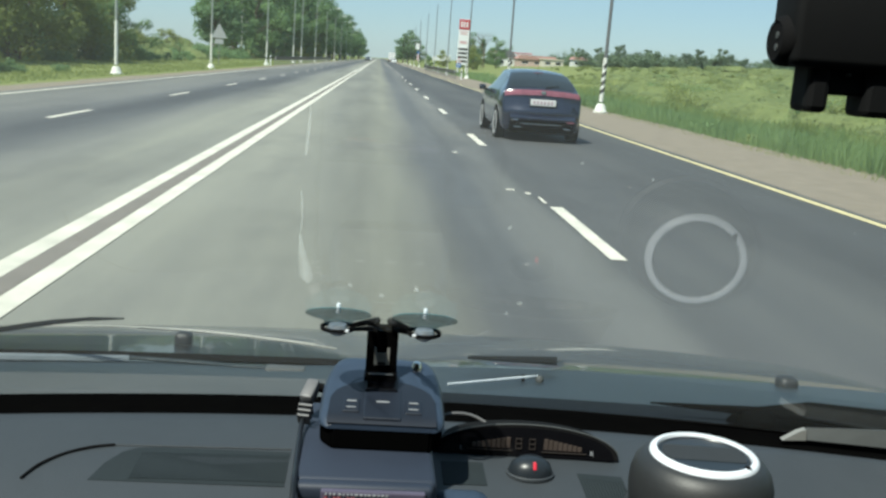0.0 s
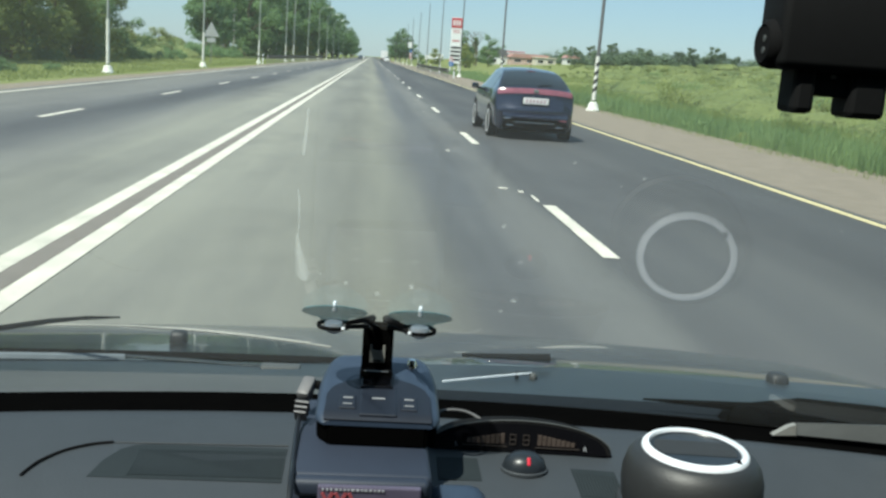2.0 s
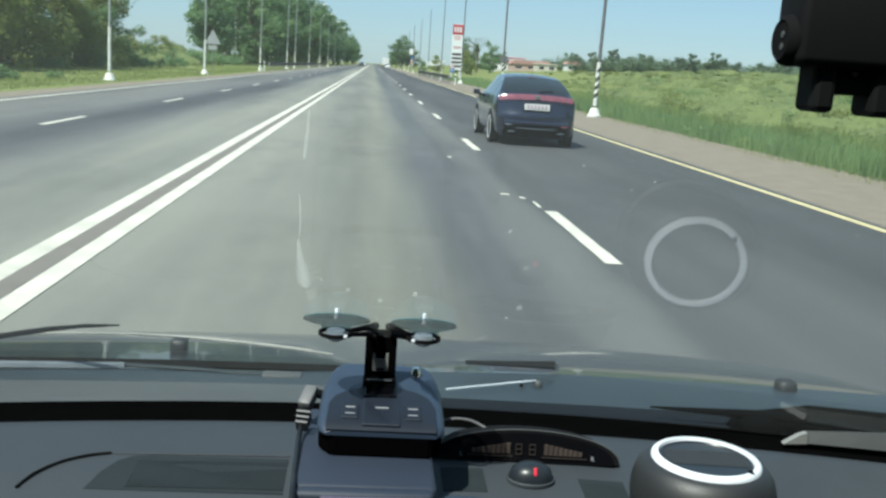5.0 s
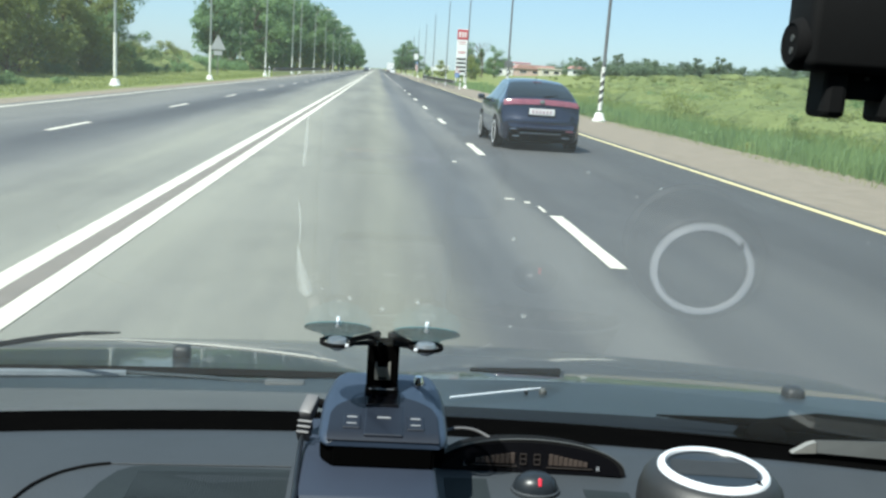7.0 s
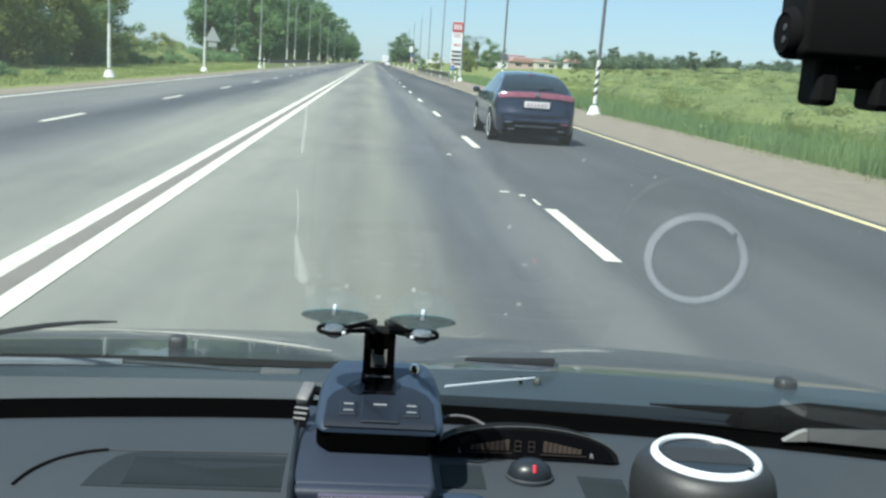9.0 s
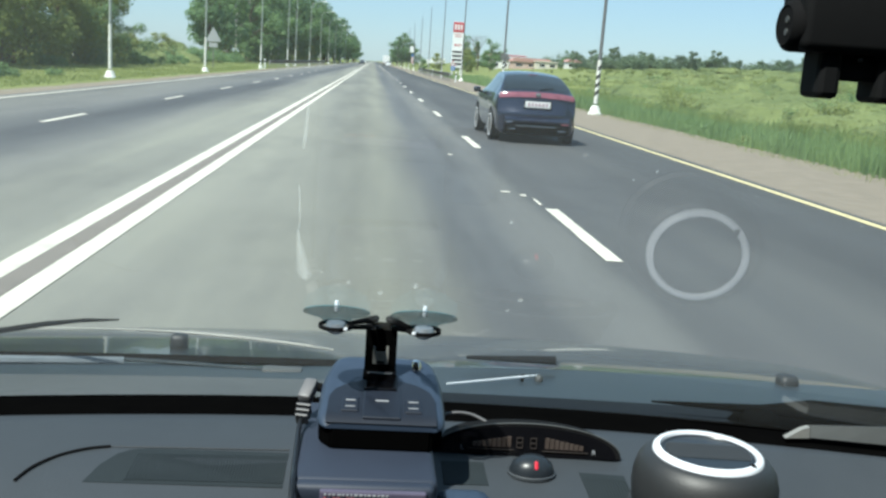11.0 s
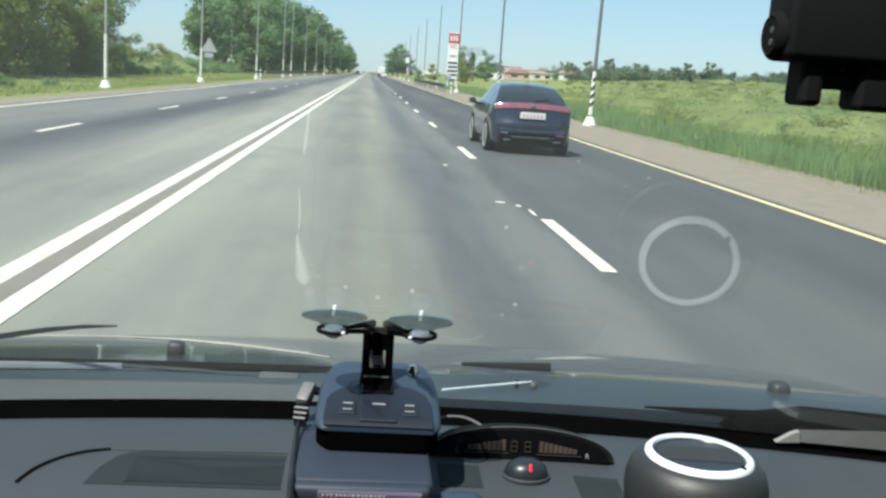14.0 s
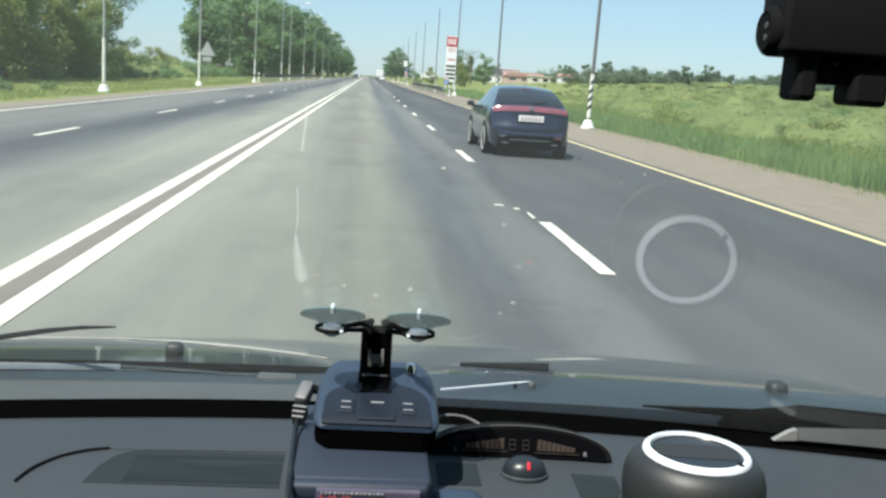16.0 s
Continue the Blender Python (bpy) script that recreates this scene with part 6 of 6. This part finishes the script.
    part("sensor_dome", turned([(0.0035, 0.0), (0.0034, 0.003), (0.0022, 0.0058), (0.0, 0.0066)], 16, pose(0.0208, 0.063, 0.0272)), "chrome", o, "small chrome dome", True)
    # bracket up to the glass
    arm = boxed((-0.0022, 0.0475, 0.0440), (0.0195, 0.0032, 0.0400), None, 0.0012)
    arm.transform(pose(0, 0, 0, -4, 0, 0))
    br = part("bracket", arm, "void", o, "black plastic bracket")
    part("bracket_foot", boxed((-0.0022, 0.0490, 0.0260), (0.0205, 0.010, 0.0090), None, 0.001), "black", br)
    clip = prism([(-0.0048, 0.0350), (0.0048, 0.0350), (0.0048, 0.0462), (0.0034, 0.0462), (0.0031, 0.0428), (-0.0031, 0.0428), (-0.0034, 0.0462), (-0.0048, 0.0462)], 0.0010)
    clip.transform(Matrix.Translation((-0.0022, 0.0476, 0)))
    part("clip", clip, "end_piece", br, "bright metal spring clip")
    part("clip_slot", boxed((-0.0022, 0.0473, 0.0362), (0.0052, 0.0008, 0.0011), None, 0.0002), "black", br)
    part("clip_line", boxed((-0.0022, 0.0435, 0.0305), (0.0150, 0.0008, 0.0006)), "print_white", br)
    return o


detector = radar_detector()
tagged(detector, "blue-black radar detector with a black bracket standing on the centre pad", "radar detector")
ox, oy, oz = 0.0155, 0.518, H - 0.2220
for k, (x, y, s) in enumerate(((-0.0138, 0.5428, -1), (0.0375, 0.5435, 1))):
    z = glass_z(x, y)
    nrm = Vector((2 * 0.247 * x, 0.47, 1)).normalized()
    q = nrm.to_track_quat("Z", "Y").to_matrix().to_4x4()
    here = Matrix.Translation((x - ox, y - oy, z + H - oz - 0.0028))
    bracket = [c for c in detector.children if c.name.startswith("bracket")][0]
    cup = part("suction_cup", turned([(0.0, 0.0012), (0.0105, 0.0010), (0.0172, 0.0), (0.0194, 0.0004), (0.0198, -0.0003), (0.0172, -0.0012), (0.0105, -0.0030), (0.0060, -0.0065), (0.0, -0.0070)], 32, here @ q), "cup", bracket, "translucent teal suction cup", True)
    part("cup_knob", turned([(0.0, 0.0), (0.0052, -0.0005), (0.0064, -0.0030), (0.0050, -0.0060), (0.0024, -0.0074), (0.0, -0.0077)], 20, here @ Matrix.Translation((0, -0.004, -0.0045))), "knob", cup, "shiny silvery knob", True)
    part("cup_stem", rodded((x - ox, y - oy - 0.004, z + H - oz - 0.001), (x - ox, y - oy - 0.004, z + H - oz + 0.0050), 0.0014, 0.0010, 8), "ring", cup)
    ring_ = turned([(0.0085, -0.0010), (0.0102, -0.0010), (0.0102, 0.0010), (0.0085, 0.0010), (0.0085, -0.0010)], 28, here @ Matrix.Translation((0, -0.004, -0.0070)))
    part("cup_ring", ring_, "black", bracket, "black ring arm", True)
    part("lower_arm", rodded((x - ox + (-s) * 0.0065, y - oy - 0.0075, z + H - oz - 0.0098), (s * 0.0075 - 0.0022, 0.0475, 0.0585), 0.0011, 0.0018, 8), "black", bracket)
    part("arm_screw", turned([(0.0, 0.0010), (0.0011, 0.0006), (0.0013, -0.0006), (0.0, -0.0008)], 12, Matrix.Translation((x - ox + (-s) * 0.0060, y - oy - 0.0125, z + H - oz - 0.0092))), "ring", bracket, "small bright screw", True)
    part("cross_arm", rodded((x - ox + (-s) * 0.0085, y - oy - 0.004, z + H - oz - 0.008), (s * 0.004 - 0.0022, 0.0470, 0.0640), 0.0014, 0.0024, 8), "black", bracket)


def power_cable():
    o = empty("power_cable", -0.0262, 0.545, H - 0.222)
    b = boxed((0, 0, 0), (0.0085, 0.016, 0.0085), None, 0.0018, 2)
    b.transform(pose(-0.0030, 0.022, 0.0150, 28, 0, -18))
    plug = part("plug", b, "plug", o, "grey moulded angle plug", True)
    part("plug_tip", rodded((0.001, 0.026, 0.017), (0.016, 0.028, 0.013), 0.003, 0.0025), "black", plug)
    for k in range(3):
        r = boxed((0, 0, 0), (0.0090 - k * 0.0006, 0.0017, 0.0080), None, 0.0005)
        r.transform(pose(-0.0045 - k * 0.0004, 0.0095 - k * 0.0030, 0.0085 - k * 0.0022, 28, 0, -12))
        part("strain_rib", r, "plug", plug)
    part("cord", sweep([(-0.0048, 0.011, 0.009), (-0.0062, -0.004, 0.0015), (-0.0060, -0.020, -0.0005), (-0.0052, -0.050, -0.002), (-0.0040, -0.085, -0.004), (-0.003, -0.13, -0.045)], 0.0015), "cable", o, "thin black cord", True)
    return tagged(o, "thin black power cable with a grey angle plug", "cable")


power_cable()


def parking_display():
    o = empty("parking_display", 0.1134, 0.578, H - 0.2505, -2.0)
    hw, ht, n = 0.0625, 0.0208, 32
    rim = [(hw * math.cos(math.pi * i / n), ht * math.sin(math.pi * i / n) ** 0.85) for i in range(n + 1)]
    bm = prism(rim, 0.026)
    for v in bm.verts:
        v.co.y += 0.30 * v.co.z
        if v.co.y > 0.30 * v.co.z + 0.02:
            v.co.x *= 0.88
            v.co.z *= 0.66
    bmesh.ops.bevel(bm, geom=[e for e in bm.edges if abs(e.verts[0].co.y - 0.30 * e.verts[0].co.z) < 1e-4 and abs(e.verts[1].co.y - 0.30 * e.verts[1].co.z) < 1e-4], offset=0.0014, segments=2, affect="EDGES")
    part("housing", bm, "black", o, "arched glossy black housing", True)
    inner = [(x * 0.93, 0.0012 + z * 0.86) for x, z in rim]
    b = prism(inner, 0.0012)
    for v in b.verts:
        v.co.y += 0.30 * v.co.z - 0.0010
    part("lens", b, "black_gloss", o, "dark display lens")

    def seg(name, x, z, sx, sz, mat, label=""):
        q = boxed((x, 0.30 * z - 0.0018, z), (sx, 0.0008, sz))
        return part(name, q, mat, o, label)

    for s in (-1, 1):
        for k in range(8):
            hgt = 0.0072 - k * 0.0006
            seg("bar_segment", s * (0.0125 + k * 0.0032), 0.0062 + hgt / 2, 0.0026, hgt, "amber", "unlit amber bar")
        seg("base_line", s * 0.0245, 0.0049, 0.030, 0.0004, "digit")
        fc = bpy.data.curves.new("side_letter", "FONT")
        fc.body, fc.size, fc.extrude, fc.align_x = ("L" if s < 0 else "R"), 0.0044, 0.0001, "CENTER"
        fc.materials.append(M["print_white"])
        letter = new("side_letter", fc)
        letter.parent = o
        letter.matrix_basis = pose(s * 0.0432, -0.0010, 0.0042, 73, 0, 0)
        tagged(letter, "pale letter beside the bars")
        cx = s * 0.0045 - 0.001
        for dx, dz, sx, sz in ((-0.0022, 0.0018, 0.0005, 0.0032), (0.0022, 0.0018, 0.0005, 0.0032), (-0.0022, -0.0018, 0.0005, 0.0032), (0.0022, -0.0018, 0.0005, 0.0032), (0, 0, 0.0038, 0.0005), (0, -0.0036, 0.0038, 0.0005), (0, 0.0036, 0.0038, 0.0005)):
            seg("digit_segment", cx + dx * 0.85, 0.0094 + dz * 0.85, sx, sz, "digit")
    part("rear_cord", sweep([(-0.026, 0.024, 0.014), (-0.036, 0.027, 0.0175), (-0.048, 0.026, 0.0185), (-0.060, 0.023, 0.016)], 0.0010), "plug", o, "thin grey cord", True)
    part("rim_edge", sweep([(x * 0.995, 0.30 * z - 0.0002, z + 0.0002) for x, z in rim[2:-2]], 0.0005, 6), "trim", o, "thin grey rim along the arch", True)
    return tagged(o, "arched black parking sensor display with unlit amber bars on the dashboard", "parking display")


parking_display()


def alarm_light():
    o = empty("alarm_light", 0.1120, 0.553, H - 0.2505)
    b = turned([(0.0150, 0.0), (0.0150, 0.0025), (0.0130, 0.0075), (0.0080, 0.0110), (0.0, 0.0122)], 28)
    b.transform(Matrix.Diagonal((0.95, 0.75, 1, 1)))
    part("dome", b, "dome_shell", o, "oval glossy slate-black dome", True)
    part("bezel", turned([(0.0158, 0.0), (0.0158, 0.0016), (0.0148, 0.0022), (0.0148, 0.0)], 28, Matrix.Diagonal((0.97, 0.78, 1, 1))), "dash", o, "grey foot ring", True)
    g = boxed((0, 0, 0), (0.0021, 0.0012, 0.0050), None, 0.0006)
    g.transform(pose(0.0010, -0.0086, 0.0094, -28, 0, 0))
    part("indicator", g, "led", o, "glowing red indicator")
    return tagged(o, "small black dome with a glowing red alarm light on the dashboard", "alarm light")


alarm_light()


def speaker():
    o = empty("speaker", 0.2075, 0.5135, H - 0.2600, -4)
    part("body", turned([(0.036, 0.0), (0.041, 0.004), (0.0440, 0.012), (0.0452, 0.022), (0.0448, 0.030), (0.0425, 0.0375), (0.0385, 0.0425), (0.0350, 0.0442), (0.0, 0.0442)], 56), "soft_grey", o, "charcoal rubber-coated round body", True)
    part("ring", turned([(0.0290, 0.0438), (0.0293, 0.0462), (0.0299, 0.0472), (0.0326, 0.0470), (0.0340, 0.0456), (0.0343, 0.0436)], 56), "ring", o, "bright white ring", True)
    part("notch", boxed((0.0215, -0.0215, 0.0470), (0.0030, 0.0052, 0.0014), None, 0.0005), "black", o)
    part("grille", turned([(0.0, 0.0450), (0.0289, 0.0450), (0.0289, 0.0440), (0.0, 0.0440)], 48), "black_gloss", o, "dark ribbed grille", True)
    part("dish_lip", turned([(0.0270, 0.0451), (0.0276, 0.0458), (0.0289, 0.0455), (0.0289, 0.0446)], 48), "dome_shell", o, "dark glossy lip inside the ring", True)
    for k in range(9):
        y = -0.0085 + k * 0.0026
        w = 2 * math.sqrt(max(0.0, 0.0262 ** 2 - y * y))
        part("rib", boxed((0, y, 0.0453), (w, 0.0012, 0.0010), None, 0.0003), "dash", o)
    part("foot_ring", turned([(0.0445, 0.003), (0.0465, 0.006), (0.0462, 0.0085), (0.0440, 0.010)], 48), "soft_grey", o, "thin foot ring", True)
    o.scale = (0.935, 0.935, 0.975)
    return tagged(o, "round charcoal portable speaker with a white ring on the dashboard", "speaker")


speaker()


def dash_camera():
    o = empty("dash_camera", 0.1508, 0.300, H + 0.045)
    part("body", boxed((0.0445, 0.000, -0.021), (0.130, 0.020, 0.032), None, 0.003, 3), "lens_black", o, "black camera body", True)
    part("mount", boxed((0.010, 0.012, 0.006), (0.030, 0.016, 0.034), None, 0.003, 3), "black", o, "black mount at the glass", True)
    knob = part("knob", turned([(0.0, -0.004), (0.0080, -0.004), (0.0081, 0.0030), (0.0076, 0.0048), (0.0062, 0.0060), (0.0058, 0.0056), (0.0, 0.0058)], 36, pose(-0.0172, -0.001, -0.0292, 0, -90, 0)), "black", o, "round ribbed knob", True)
    for dz in (0.0016, -0.0022):
        part("screw_hole", turned([(0.0, 0.0), (0.0011, 0.0), (0.0011, 0.0006), (0.0, 0.0006)], 14, pose(-0.0226, -0.0025, -0.0292 + dz, 0, -90, 0)), "trim", knob, "dull bright screw head")
    part("jaw", boxed((-0.0088, 0.000, -0.0415), (0.0076, 0.014, 0.0190), None, 0.002, 2), "lens_black", o)
    part("jaw", boxed((0.0130, 0.000, -0.0420), (0.0130, 0.014, 0.0190), None, 0.002, 2), "lens_black", o)
    part("jaw_bridge", boxed((0.0010, 0.001, -0.0398), (0.0130, 0.012, 0.0106), None, 0.001, 2), "lens_black", o)
    part("screw", rodded((-0.0005, -0.0065, -0.0385), (0.0008, -0.0065, -0.0385), 0.0006), "trim", o, "small dull screw")
    return tagged(o, "black dash camera hanging from its mount on the windscreen", "dash camera")


dash_camera()


def dust_marks():
    """Smears, runs and specks of dust on the inside of the windscreen."""
    rng = np.random.default_rng(9)
    v, f = [], []

    def blot(x, y, rx, ry, slant=0.0):
        for layer, q in enumerate((1.15, 0.8, 0.5)):   # soft edges: denser towards the middle
            k, n = len(v), 14
            for i in range(n):
                a = 2 * math.pi * i / n
                r = q * (1 + 0.12 * rng.normal())
                u, w = rx * r * math.cos(a), ry * r * math.sin(a)
                px, py = x + u + slant * w, y + w
                v.append((px, py, glass_z(px, py) - 0.0012 - 0.0002 * layer + H))
            f.append(tuple(range(k, k + n)))

    def run(pts):
        """A run that dried on the glass, (x, y, half width) along it."""
        for n, q in enumerate((1.0, 0.7, 0.4)):   # denser towards its middle
            k = len(v)
            for x, y, w in pts:
                for s in (-1, 1):
                    px = x + s * w * q
                    v.append((px, y, glass_z(px, y) - 0.0012 - 0.0002 * n + H))
            for i in range(len(pts) - 1):
                f.append((k + 2 * i, k + 2 * i + 1, k + 2 * i + 3, k + 2 * i + 2))

    run([(-0.0322, 0.4640, 0.0006), (-0.0322, 0.4740, 0.0014), (-0.0318, 0.4840, 0.0025), (-0.0313, 0.4950, 0.0034), (-0.0308, 0.5040, 0.0040), (-0.0305, 0.5085, 0.0028), (-0.0303, 0.5105, 0.0010)])
    run([(-0.0300, 0.4290, 0.0003), (-0.0300, 0.4380, 0.0005), (-0.0306, 0.4520, 0.0005), (-0.0316, 0.4620, 0.0003)])
    run([(-0.0237, 0.3760, 0.0004), (-0.0250, 0.3900, 0.0008), (-0.0262, 0.3990, 0.0009), (-0.0268, 0.4050, 0.0005)])
    for x, y, r in ((-0.0215, 0.502, 0.0011), (0.011, 0.521, 0.0022), (0.030, 0.513, 0.0017), (0.090, 0.518, 0.0022), (0.124, 0.401, 0.0010), (0.091, 0.396, 0.0009), (0.070, 0.447, 0.0015), (0.116, 0.408, 0.0007), (0.085, 0.531, 0.0016)):
        blot(x, y, r * 0.75, r * 1.05)
    for _ in range(14):
        blot(rng.uniform(-0.2, 0.3), rng.uniform(0.36, 0.58), 0.0004 * rng.uniform(0.6, 1.5), 0.0005 * rng.uniform(0.6, 1.6))
    ob = raw("dust_specks", v, f, "dust")
    tagged(ob, "pale dust smears and specks on the windscreen glass", "dust", kind="stuff")


dust_marks()
